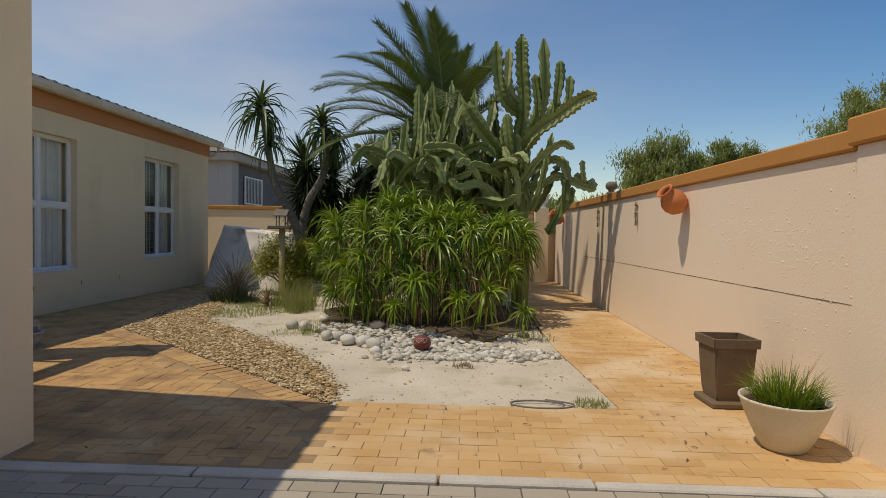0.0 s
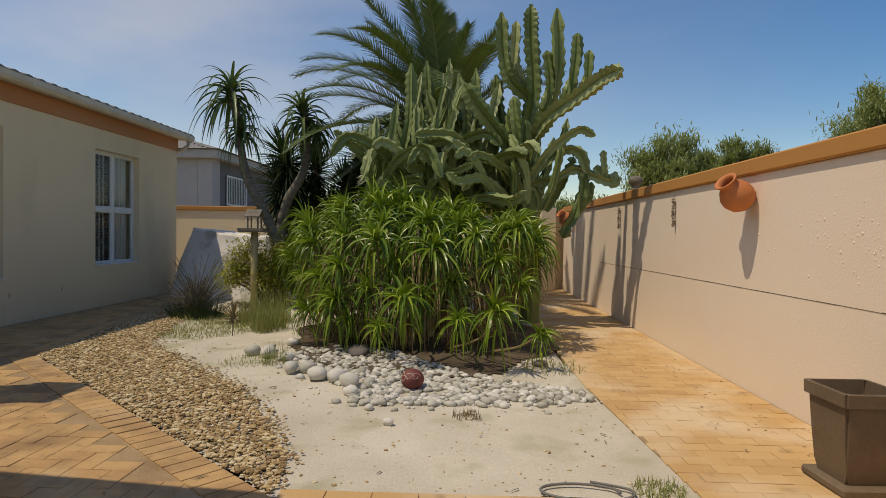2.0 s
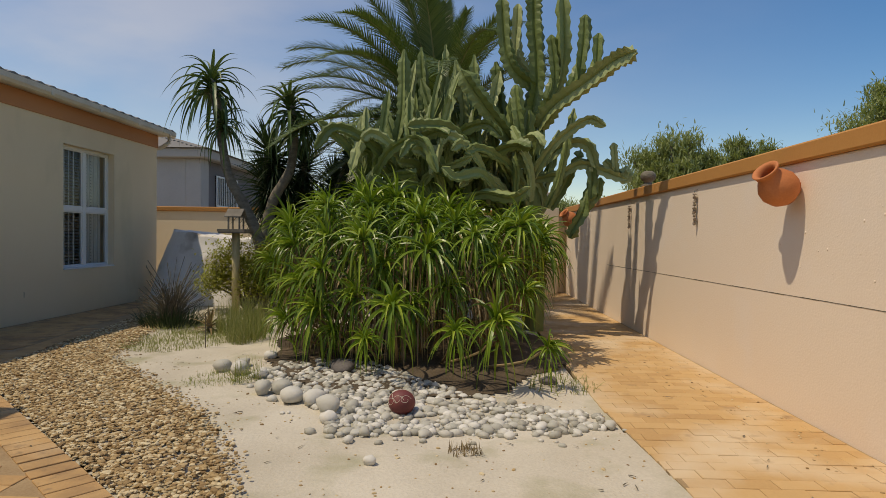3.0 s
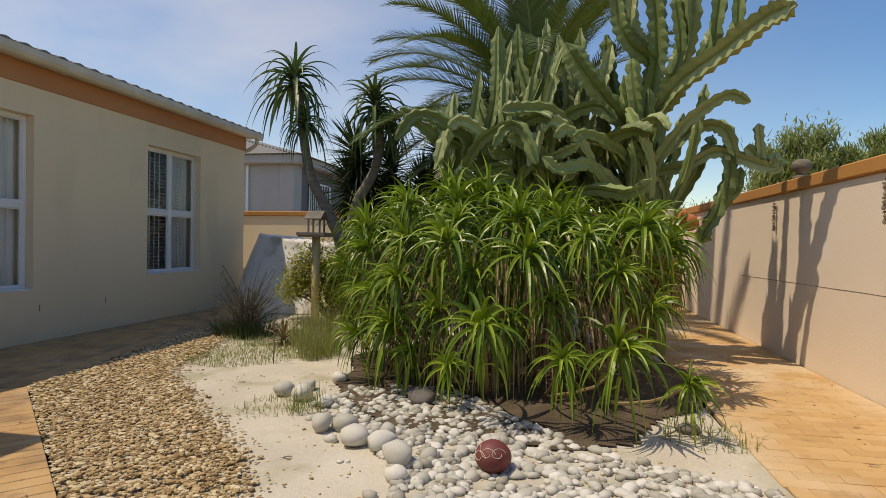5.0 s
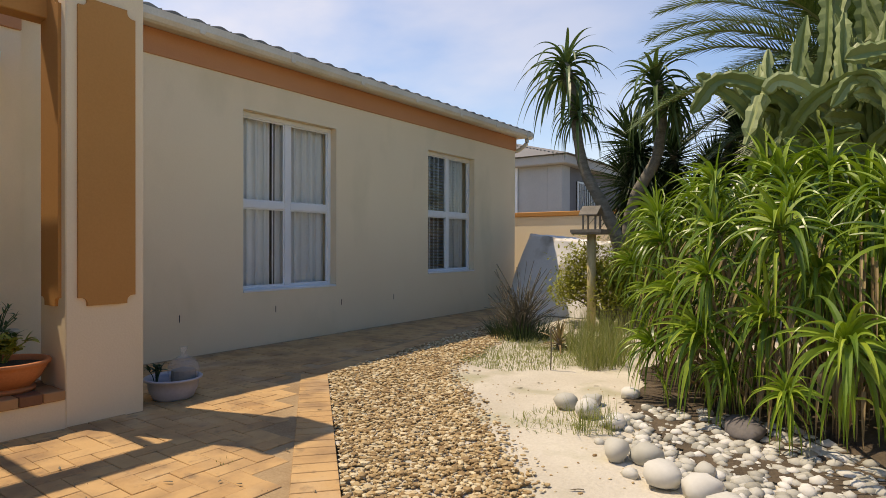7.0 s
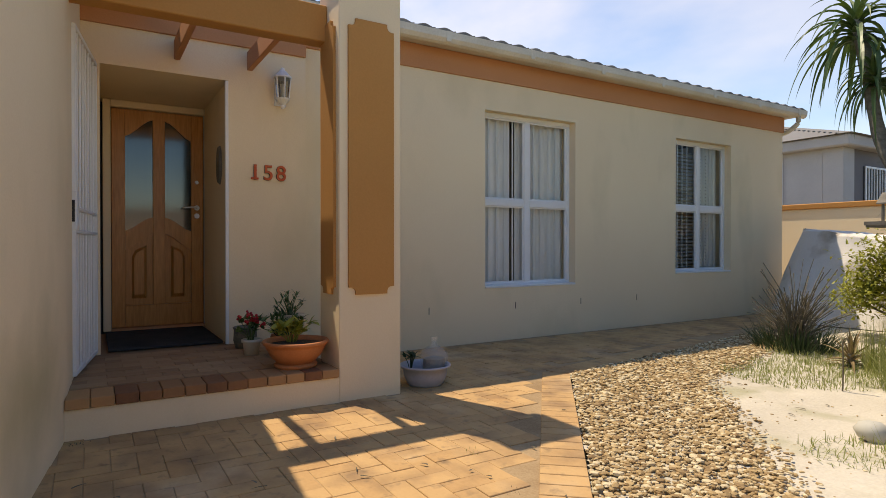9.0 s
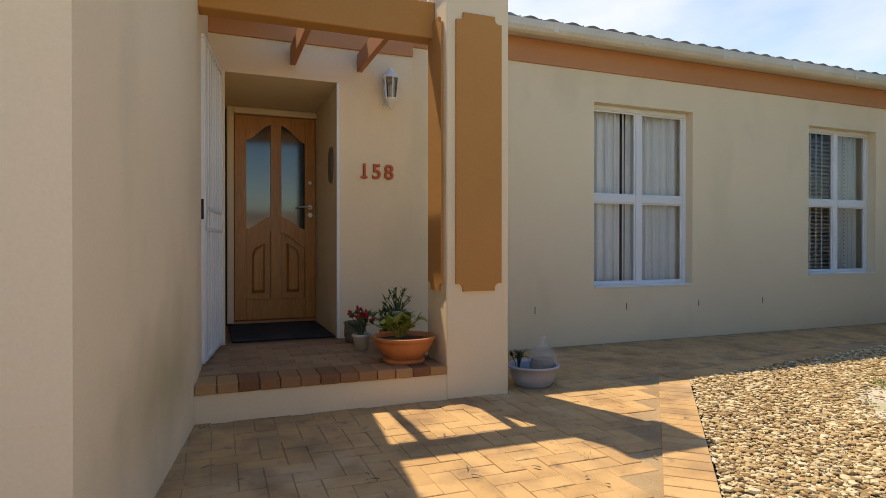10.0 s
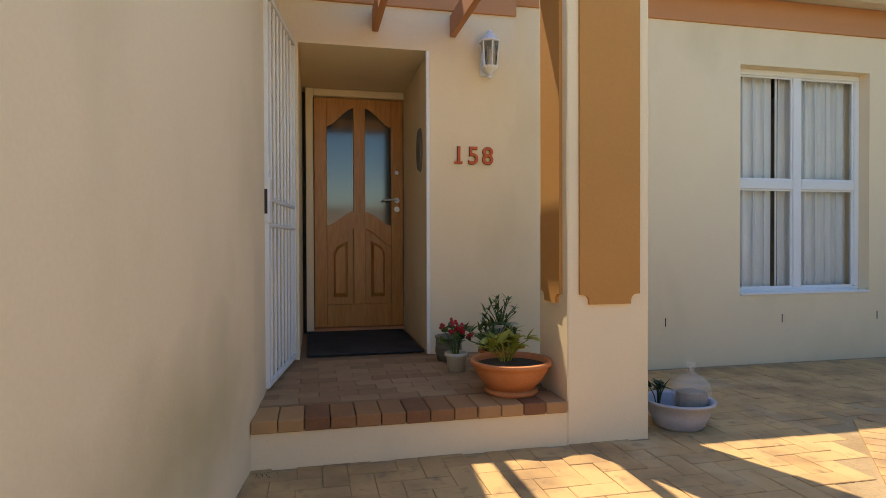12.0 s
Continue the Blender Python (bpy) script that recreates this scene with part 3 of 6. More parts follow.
def window(name, y0, y1, z0, z1, blind, label):
    """A white four-light window in the west wall, with bars and curtain or blind behind."""
    win = thing(name, HOUSE_X - 0.125, (y0 + y1) / 2, z0, label, "window")
    win["kind"] = "structure"
    w, h = (y1 - y0) / 2, z1 - z0
    mid = 0.49 * h
    o = 0.05
    part("window_frame", boxes((-0.03, -w, 0, 0.03, w, o), (-0.03, -w, h - o, 0.03, w, h), (-0.03, -w, o, 0.03, -w + o, h - o), (-0.03, w - o, o, 0.03, w, h - o), bevel=0.006), M_WHITE, win)
    part("mullion", boxes((-0.03, -0.04, o, 0.028, 0.04, h - o), bevel=0.005), M_WHITE, win)
    part("transom", boxes((-0.03, -w + o, mid - 0.04, 0.026, -0.041, mid + 0.04), (-0.03, 0.041, mid - 0.04, 0.026, w - o, mid + 0.04), bevel=0.005), M_WHITE, win)
    part("window_sill", boxes((-0.02, -w + 0.002, -0.0, 0.135, w - 0.002, 0.022), bevel=0.005), M_WHITE, win)
    for ya, yb in ((-w + o, -0.04), (0.04, w - o)):
        for za, zb in ((o, mid - 0.04), (mid + 0.04, h - o)):
            p = from_lists("pane", [(-0.004, ya, za), (-0.004, yb, za), (-0.004, yb, zb), (-0.004, ya, zb)], [(0, 1, 2, 3)], M_GLASS, win)
            p.visible_shadow = False
            s = part("sash", boxes((0.001, ya, za, 0.012, ya + 0.014, zb), (0.001, yb - 0.014, za, 0.012, yb, zb), (0.001, ya + 0.014, za, 0.012, yb - 0.014, za + 0.014), (0.001, ya + 0.014, zb - 0.014, 0.012, yb - 0.014, zb)), M_WHITE, win)
        for k in range(1, 5):
            yy = ya + (yb - ya) * k / 5
            bm = bmesh.new()
            tube(bm, [Vector((-0.05, yy, 0.02)), Vector((-0.05, yy, h - 0.02))], 0.009, 6)
            part("burglar_bar", bm, M_WHITE, win)
    return win


def curtain(y0, y1, z0, z1, label, x=-0.225, amp=0.022):
    c = thing("curtain", HOUSE_X + x, (y0 + y1) / 2, z0, label, "curtain", "curtains behind the windows")
    w, h = (y1 - y0) / 2, z1 - z0
    n = int((y1 - y0) / 0.012)
    vs, fs = [], []
    for i in range(n + 1):
        y = -w + 2 * w * i / n
        xx = amp * math.sin(y * 62 + 1.5 * math.sin(y * 17)) + amp * 0.4 * math.sin(y * 131)
        vs += [(xx, y, 0), (xx * 0.7, y, h)]
    for i in range(n):
        a = 2 * i
        fs.append((a, a + 2, a + 3, a + 1))
    from_lists("curtain_cloth", vs, fs, M_CURTAIN, c, smooth=True)
    return c


window("window_1", *W1[:2], *W1[2:], False, "white four-pane window with burglar bars and pale curtains")
curtain(7.45, 8.09, 0.45, 2.5, "drawn pale curtain hanging in soft folds")
curtain(8.16, 9.0, 0.45, 2.5, "drawn pale curtain hanging in soft folds")
window("window_2", *W2[:2], *W2[2:], True, "white four-pane window with burglar bars and dark blind")
curtain(11.55, 11.98, 0.55, 2.5, "pale curtain pulled aside beside a dark blind")
curtain(10.66, 10.95, 0.55, 1.35, "pale curtain pulled aside beside a dark blind")
blind = thing("venetian_blind", HOUSE_X - 0.23, 11.2, 2.36, "lowered dark venetian blind with thin slats", "blind")
for i in range(34):
    piece_bm = bmesh.new()
    box(piece_bm, -0.016, -0.5, -0.002, 0.016, 0.5, 0.002)
    bmesh.ops.rotate(piece_bm, verts=piece_bm.verts, matrix=Matrix.Rotation(radians(55), 3, "Y"))
    o = part("slat", piece_bm, M_BLIND, blind)
    o.location.z = -0.03 - i * 0.05

for yy in (8.0, 8.98, 9.95, 6.9):
    ob = part("weep_hole", boxes((HOUSE_X - 0.01, yy - 0.004, 0.33, HOUSE_X + 0.002, yy + 0.004, 0.40)), M_BLACK)
    tagged(ob, "narrow dark weep slit in the plaster", "weep hole", kind="structure")
ob = part("plaster_line", boxes((HOUSE_X - 0.01, 5.84, 0.606, HOUSE_X + 0.0022, 7.55, 0.610), (HOUSE_X - 0.01, 8.86, 0.606, HOUSE_X + 0.0022, 10.6, 0.610)), M_CREAM)
tagged(ob, "faint horizontal line in the plaster", "plaster line", kind="structure")
ob = part("plaster_line", boxes((-2.38, -7.0, 0.55, -2.3675, 3.64, 0.555)), M_CREAM)
tagged(ob, "faint horizontal line in the garage plaster", "plaster line", kind="structure")
# eaves: fascia, half-round gutter, downpipe, tiled roof slope
gut = thing("gutter", HOUSE_X + 0.20, 5.0, 3.02, "weathered cream half-round gutter along the eaves", "gutter")
bm = bmesh.new()
prof = [(-0.055, 0.075), (-0.055, 0.02), (-0.035, -0.015), (0.0, -0.028), (0.035, -0.015), (0.06, 0.02), (0.062, 0.085), (0.054, 0.085), (0.052, 0.02), (0.0, -0.018), (-0.047, 0.02), (-0.047, 0.075)]
a = [bm.verts.new((px, 0.0, pz)) for px, pz in prof]
b = [bm.verts.new((px, HOUSE_N + 0.22 - 5.0, pz)) for px, pz in prof]
for i in range(len(prof)):
    j = (i + 1) % len(prof)
    bm.faces.new((a[i], b[i], b[j], a[j]))
bm.faces.new(a)
bm.faces.new(b[::-1])
bmesh.ops.recalc_face_normals(bm, faces=bm.faces)
part("trough", bm, M_GUTTER, gut)
bm = bmesh.new()
tube(bm, smooth_path([(0, 8.35, 0.0), (0, 8.35, -0.10), (-0.06, 8.33, -0.17), (-0.17, 8.32, -0.23), (-0.30, 8.32, -0.24)], 14), 0.036, 10)
part("outlet_pipe", bm, M_GUTTER, gut)
for k in range(8):
    part("bracket", boxes((-0.19, 0.7 + k, 0.01, -0.05, 0.73 + k, 0.03)), M_GUTTER, gut)
    part("gutter_joint", boxes((0.058, 0.9 + k * 1.05, -0.012, 0.066, 0.955 + k * 1.05, 0.087), bevel=0.002), M_GUTTER, gut)
ob = part("eave_soffit", boxes((HOUSE_X - 0.2, 5.0, 3.024, HOUSE_X + 0.14, HOUSE_N + 0.18, 3.055)), M_GUTTER)
tagged(ob, "narrow painted soffit board", "soffit", kind="structure")
roof = thing("roof", HOUSE_X + 0.2, 5.0, 3.085, "grey concrete tiled roof slope of the bungalow", "roof")
roof["kind"] = "structure"
sl = math.tan(radians(17))
part("roof_deck", prism(bmesh.new(), [(0, -9), (0, HOUSE_N + 0.2 - 5.0), (-4.6, HOUSE_N + 0.2 - 5.0), (-4.6, -9)][::-1], -0.02, 0.0), M_ROOF, roof)
dk = roof.children[0]
for v in dk.data.vertices:
    v.co.z += -v.co.x * sl
vs, fs = [], []
TW = 0.23
nrow = 12
for r in range(nrow):
    for c in range(-26, 38):
        y0 = c * TW
        if y0 + TW > HOUSE_N + 0.25 - 5.0:
            continue
        i0 = len(vs)
        for k in range(9):
            u = k / 8
            hz = 0.026 * math.sin(u * math.pi) ** 2 + 0.012 * (1 if u > 0.9 else 0)
            for (dx, dz) in ((0.04, 0.01), (0.04, 0.04), (-0.34, 0.018)):
                xx = -r * 0.34 + dx
                vs.append((xx, y0 + u * (TW - 0.003), -xx * sl + hz + dz + 0.004))
        for k in range(8):
            a = i0 + 3 * k
            fs.append((a, a + 3, a + 4, a + 1))
            fs.append((a + 1, a + 4, a + 5, a + 2))
ob = from_lists("roof_tiles", vs, fs, M_ROOF, roof)
ob["kind"] = "stuff"

# ---- porch ----
PX, NX, DX = -4.21, -5.57, -6.76       # step front, house face at the porch, door plane
wall_with_holes("wall_porch", NX, 0.10, 3.5, 5.599, -0.1, 2.66, [(4.05, 4.95, 0.0, 2.37)], M_CREAM, "cream plastered porch wall round the door recess")
ob = part("porch_band", boxes((NX - 0.10, 3.5, 2.66, NX + 0.02, 5.599, 3.02), bevel=0.004), M_BAND)
tagged(ob, "terracotta painted band above the porch wall", "band", kind="structure")
for nm, r in (("wall_recess_south", (DX - 0.15, 3.80, 0.0, NX - 0.101, 4.05, 2.6)), ("wall_recess_north", (DX - 0.15, 4.95, 0.0, NX - 0.101, 5.15, 2.6)), ("ceiling_recess", (DX - 0.15, 4.051, 2.37, NX - 0.101, 4.949, 2.6))):
    ob = part(nm, boxes(r), M_CREAM)
    tagged(ob, "cream plastered side of the door recess", "wall", kind="structure")
# added close behind the door glass, coloured dark for the unlit hall
ob = part("wall_porch_back", boxes((DX - 0.4, 3.4, -0.1, DX - 0.16, 5.6, 2.9)), M_ROOMDIM)
tagged(ob, "hall wall close behind the front door, darkness put into its colour", "wall", kind="structure")
# step: plastered riser, brick-on-edge nosing, paved top
ob = part("step_riser", boxes((DX - 0.1, 3.60, -0.1, PX, 5.384, 0.165), bevel=0.004), M_CREAM)
tagged(ob, "cream plastered riser of the porch step", "step", kind="structure")
nosing = thing("step_nosing", PX, 3.87, 0.165, "row of reddish bricks edging the porch step", "step")
nosing["kind"] = "structure"
nb = 13
for i in range(nb):
    wv = (5.38 - 3.87) / nb
    part("brick", boxes((-0.21, i * wv + 0.002, 0.001, 0.018 + rng.uniform(-0.003, 0.003), (i + 1) * wv - 0.002, 0.058 + rng.uniform(-0.002, 0.002)), bevel=0.004), M_NOSE, nosing)
top = thing("porch_floor", -5.3, 3.87, 0.166, "porch floor of worn sandy clay pavers", "floor")
top["kind"] = "structure"
part("bedding", boxes((-1.45, -0.25, 0.0, 0.87, 1.5, 0.053)), M_PORCH, top)
brick_me = {}


def paver_mesh(w, l, h=0.06, material=None):
    k = (round(w, 3), round(l, 3), material.name)
    if k not in brick_me:
        bm = boxes((-w / 2, -l / 2, -h, w / 2, l / 2, 0), bevel=0.0025)
        me = bpy.data.meshes.new("paver")
        bm.to_mesh(me)
        bm.free()
        me.materials.append(material)
        brick_me[k] = me
    return brick_me[k]


for i in range(10):
    for j in range(8):
        y = 0.10 + j * 0.203
        x = 0.80 - i * 0.104
        yy = y + (0.1 if i % 2 else 0)
        if yy < 1.46 and x > -0.24:
            piece("paver", paver_mesh(0.1015, 0.2005, 0.03, M_PORCH), top, pose(x, yy, 0.058 + rng.uniform(-0.001, 0.001)))

# square column with raised ochre panels
column = thing("porch_column", PX, 5.61, 0, "square cream porch column with raised ochre panels", "column")
part("shaft", boxes((-0.37, -0.225, -0.1, 0, 0.225, 2.85), bevel=0.006), M_CREAM, column)
part("cap", boxes((-0.41, -0.265, 2.85, 0.04, 0.265, 2.93), bevel=0.01), M_CREAM, column)


def notched(w, z0, z1, c=0.05):
    """The outline of a panel whose corners are cut in by a small curve."""
    pts = []
    for sx, sz in ((1, -1), (1, 1), (-1, 1), (-1, -1)):
        cx, cz = sx * w / 2, z0 if sz < 0 else z1
        arc = []
        for k in range(6):
            a = k / 5 * math.pi / 2
            arc.append((cx - sx * c * math.sin(a), cz - sz * c * math.cos(a)))
        arc = [(cx - sx * c * 0.0, cz - sz * c)] + [(cx - sx * c * (0.35 + 0.65 * math.sin(k / 4 * math.pi / 2)), cz - sz * c * (1 - 0.65 * (1 - math.cos(k / 4 * math.pi / 2)))) for k in range(5)] + [(cx - sx * c, cz)]
        if sx * sz > 0:
            arc = arc[::-1] if sz < 0 else arc
        else:
            arc = arc[::-1] if sz < 0 else arc
        if (sx, sz) in ((1, -1), (-1, 1)):
            arc = sorted(arc, key=lambda q: -abs(q[1] - (z0 + z1) / 2) if (sx, sz) == (1, -1) else abs(q[1] - (z0 + z1) / 2))
        else:
            arc = sorted(arc, key=lambda q: abs(q[1] - (z0 + z1) / 2) if (sx, sz) == (1, 1) else -abs(q[1] - (z0 + z1) / 2))
        if (sx, sz) == (-1, 1):
            arc = arc[::-1]
        if (sx, sz) == (-1, -1):
            arc = arc[::-1]
        pts += arc
    return pts


def panel(w, z0, z1, name, m):
    out = notched(w, z0, z1)
    bm = bmesh.new()
    fr = [bm.verts.new((0.018, y, z)) for y, z in out]
    bk = [bm.verts.new((0.0, y, z)) for y, z in out]
    bm.faces.new(fr)
    for i in range(len(out)):
        j = (i + 1) % len(out)
        bm.faces.new((fr[i], bk[i], bk[j], fr[j]))
    bmesh.ops.recalc_face_normals(bm, faces=bm.faces)
    bmesh.ops.transform(bm, matrix=m, verts=bm.verts)
    return part(name, bm, M_OCHRE, column, "raised ochre painted panel with notched corners")


panel(0.33, 0.70, 2.53, "front_panel", Matrix.Identity(4))
panel(0.25, 0.70, 2.53, "side_panel", Matrix.Translation((-0.185, -0.225, 0)) @ Matrix.Rotation(radians(-90), 4, "Z"))
panel(0.25, 0.70, 2.53, "side_panel", Matrix.Translation((-0.185, 0.225, 0)) @ Matrix.Rotation(radians(90), 4, "Z"))
perg = thing("pergola", -4.50, 4.6, 2.42, "ochre painted pergola beam with rafters over the porch", "pergola")
part("beam", boxes((-0.07, -0.86, 0, 0.07, 0.784, 0.25), bevel=0.006), M_OCHRE, perg)
for yy in (-0.03, 0.52):
    part("rafter", boxes((-1.05, yy - 0.022, 0.05, -0.072, yy + 0.022, 0.20), bevel=0.004), M_BAND, perg)

# ---- garage block beside the porch ----
GSK = [(-2.37, 3.65), (-4.30, 3.88), (-5.60, 3.93), (-5.60, -7.9), (-2.37, -7.9)]
ob = part("wall_garage", prism(bmesh.new(), GSK, -0.1, 2.85), M_BLOTCHED)
tagged(ob, "large plain cream garage wall with one darker greenish blotch", "wall", kind="structure")
ob = part("roof_garage", prism(bmesh.new(), [(-2.12, 4.03), (-4.32, 4.28), (-5.6, 4.4), (-5.6, -8.2), (-2.12, -8.2)], 2.86, 2.98), M_GUTTER)
tagged(ob, "flat eave and roof edge of the garage", "roof", kind="structure")


# ---- porch things ----
def slab(bm, poly, x0, x1):
    """Extrude an outline of (y, z) points along x."""
    a = [bm.verts.new((x0, y, z)) for y, z in poly]
    b = [bm.verts.new((x1, y, z)) for y, z in poly]
    bm.faces.new(b)
    bm.faces.new(a[::-1])
    for i in range(len(poly)):
        j = (i + 1) % len(poly)
        bm.faces.new((a[i], a[j], b[j], b[i]))
    bmesh.ops.recalc_face_normals(bm, faces=bm.faces)
    return bm


def arch(w, z_out, z_mid, n=12):
    """A shallow arch, from -w to w, that rises to z_mid beside the middle."""
    return [(-w + 2 * w * i / n, z_out + (z_mid - z_out) * (0.5 - 0.5 * math.cos(math.pi * min(1, max(0, (1 - abs(-1 + 2 * i / n)) * 1.12)))) ** 0.8) for i in range(n + 1)]


door = thing("door_1", DX, 4.548, 0.265, "varnished pine front door with two arched glass lights", "door")
door["kind"] = "structure"
DW = 0.395
part("stile", boxes((-0.04, -DW, 0, 0, -DW + 0.11, 2.03), bevel=0.004), M_PINE, door)
part("stile", boxes((-0.04, DW - 0.11, 0, 0, DW, 2.03), bevel=0.004), M_PINE, door)
iw = DW - 0.111
part("top_rail", slab(bmesh.new(), [(iw, 2.03), (-iw, 2.03)] + arch(iw, 1.78, 1.955), -0.04, -0.001), M_PINE, door)
part("lock_rail", slab(bmesh.new(), arch(iw, 0.90, 1.03)[::-1] + arch(iw, 0.72, 0.875), -0.04, -0.001), M_PINE, door)
part("bottom_rail", boxes((-0.04, -iw, 0, -0.001, iw, 0.20), bevel=0.003), M_PINE, door)
part("centre_stile", boxes((-0.04, -0.052, 0.2, 0.001, 0.052, 1.96), bevel=0.004), M_PINE, door)
part("backing_panel", boxes((-0.05, -iw, 0.19, -0.041, iw, 0.88)), M_PINE, door)
for s in (-1, 1):
    outline = [(0.105, 0.26), (iw - 0.055, 0.26), (iw - 0.055, 0.655), (0.2, 0.715), (0.105, 0.765)]
    mid = (sum(p[0] for p in outline) / 5, sum(p[1] for p in outline) / 5)
    bm = bmesh.new()
    low = [bm.verts.new((-0.04, s * y, z)) for y, z in outline]
    high = [bm.verts.new((-0.008, s * (mid[0] + (y - mid[0]) * 0.68), mid[1] + (z - mid[1]) * 0.86)) for y, z in outline]
    bm.faces.new(high)
    for i in range(5):
        bm.faces.new((low[i], low[(i + 1) % 5], high[(i + 1) % 5], high[i]))
    bmesh.ops.recalc_face_normals(bm, faces=bm.faces)
    part("raised_panel", bm, M_PINE, door)
    from_lists("glass_light", [(-0.024, min(s * 0.05, s * iw), 0.88), (-0.024, max(s * 0.05, s * iw), 0.88), (-0.024, max(s * 0.05, s * iw), 1.97), (-0.024, min(s * 0.05, s * iw), 1.97)], [(0, 1, 2, 3)], M_DOORGLASS, door)
bm = bmesh.new()
tube(bm, smooth_path([(0.0, 0.33, 1.13), (0.05, 0.33, 1.13), (0.055, 0.29, 1.132), (0.055, 0.20, 1.125)], 10), 0.009, 8)
part("door_handle", bm, M_CHROME, door, "steel lever handle", True)
bm = bmesh.new()
for z, r in ((1.13, 0.026), (1.05, 0.026), (1.38, 0.018)):
    bmesh.ops.create_cone(bm, cap_ends=True, segments=18, radius1=r, radius2=r * 0.9, depth=0.014, matrix=Matrix.Translation((0.007, 0.335, z)) @ Matrix.Rotation(radians(90), 4, "Y"))
part("escutcheon", bm, M_CHROME, door, "round steel key plates")
fr = thing("door_frame", DX, 4.548, 0.24, "white painted timber door frame in the recess", "door frame")
part("jamb", boxes((-0.05, -DW - 0.07, 0, 0.045, -DW - 0.006, 2.125), bevel=0.005), M_CREAM, fr)
part("jamb", boxes((-0.05, DW + 0.006, 0, 0.045, DW + 0.055, 2.125), bevel=0.005), M_WHITE, fr)
part("head", boxes((-0.05, -DW - 0.005, 2.062, 0.04, DW + 0.005, 2.125), bevel=0.005), M_CREAM, fr)
part("threshold", boxes((-0.05, -DW - 0.005, -0.01, 0.05, DW + 0.005, 0.02), bevel=0.004), M_BAND, fr)
strip = part("gate_frame_post", boxes((NX + 0.001, 4.925, 0.225, NX + 0.03, 4.95, 2.36), bevel=0.003), M_WHITE)
tagged(strip, "white steel jamb of the security gate", "gate frame")
mat_ob = part("doormat", boxes((-6.68, 4.10, 0.226, -5.62, 4.92, 0.242), bevel=0.004), M_MAT)
tagged(mat_ob, "dark doormat lying in the door recess", "doormat")

gate = thing("security_gate", NX + 0.02, 4.02, 0.24, "white steel security gate standing open against the wall", "gate", rz=-8)
GW, GH = 0.84, 2.12
part("gate_frame", boxes((0, -0.014, 0, GW, 0.014, 0.028), (0, -0.014, GH - 0.028, GW, 0.014, GH), (0, -0.014, 0.029, 0.028, 0.014, GH - 0.029), (GW - 0.028, -0.014, 0.029, GW, 0.014, GH - 0.029), (0.029, -0.012, 0.86, GW - 0.029, 0.012, 0.882), (0.029, -0.012, 1.0, GW - 0.029, 0.012, 1.022), bevel=0.003), M_WHITE, gate)
for k in range(1, 8):
    bm = bmesh.new()
    x = 0.014 + k * (GW - 0.028) / 8
    tube(bm, [Vector((x, 0, 0.02)), Vector((x, 0, GH - 0.02))], 0.008, 8)
    part("bar", bm, M_WHITE, gate)
part("lock_box", boxes((GW - 0.06, -0.02, 0.88, GW + 0.006, 0.02, 1.12), bevel=0.004), M_WHITE, gate)
part("lock_plate", boxes((GW + 0.0065, -0.009, 0.93, GW + 0.009, 0.009, 1.06)), M_BLACK, gate, "dark steel lock plate")

# wall lantern
lan = thing("wall_lantern", NX + 0.085, 5.375, 2.17, "white half lantern on the porch wall", "wall lamp")
part("backplate", boxes((-0.084, -0.05, 0.04, -0.074, 0.05, 0.30), bevel=0.003), M_WHITE, lan)
part("base_cup", lathe(bmesh.new(), [(0.0, 0.0), (0.012, 0.005), (0.018, 0.02), (0.012, 0.035), (0.03, 0.05), (0.055, 0.075), (0.06, 0.09), (0.0, 0.09)], 12), M_WHITE, lan)
part("glass_body", lathe(bmesh.new(), [(0.05, 0.091), (0.066, 0.255)], 6), M_LAMPGLASS, lan, "clear glass panes").visible_shadow = False
for k in range(6):
    a = 2 * math.pi * k / 6
    bm = bmesh.new()
    tube(bm, [Vector((0.052 * math.cos(a), 0.052 * math.sin(a), 0.09)), Vector((0.068 * math.cos(a), 0.068 * math.sin(a), 0.256))], 0.006, 6)
    part("rib", bm, M_WHITE, lan)
part("hood", lathe(bmesh.new(), [(0.0, 0.258), (0.074, 0.258), (0.076, 0.27), (0.045, 0.30), (0.028, 0.32), (0.02, 0.325), (0.014, 0.345), (0.0, 0.352)], 12), M_WHITE, lan)
bm = bmesh.new()
tube(bm, [Vector((0, 0, 0.09)), Vector((0, 0, 0.21))], 0.014, 8)
part("bulb", bm, M_CURTAIN, lan, "unlit pale bulb", True)

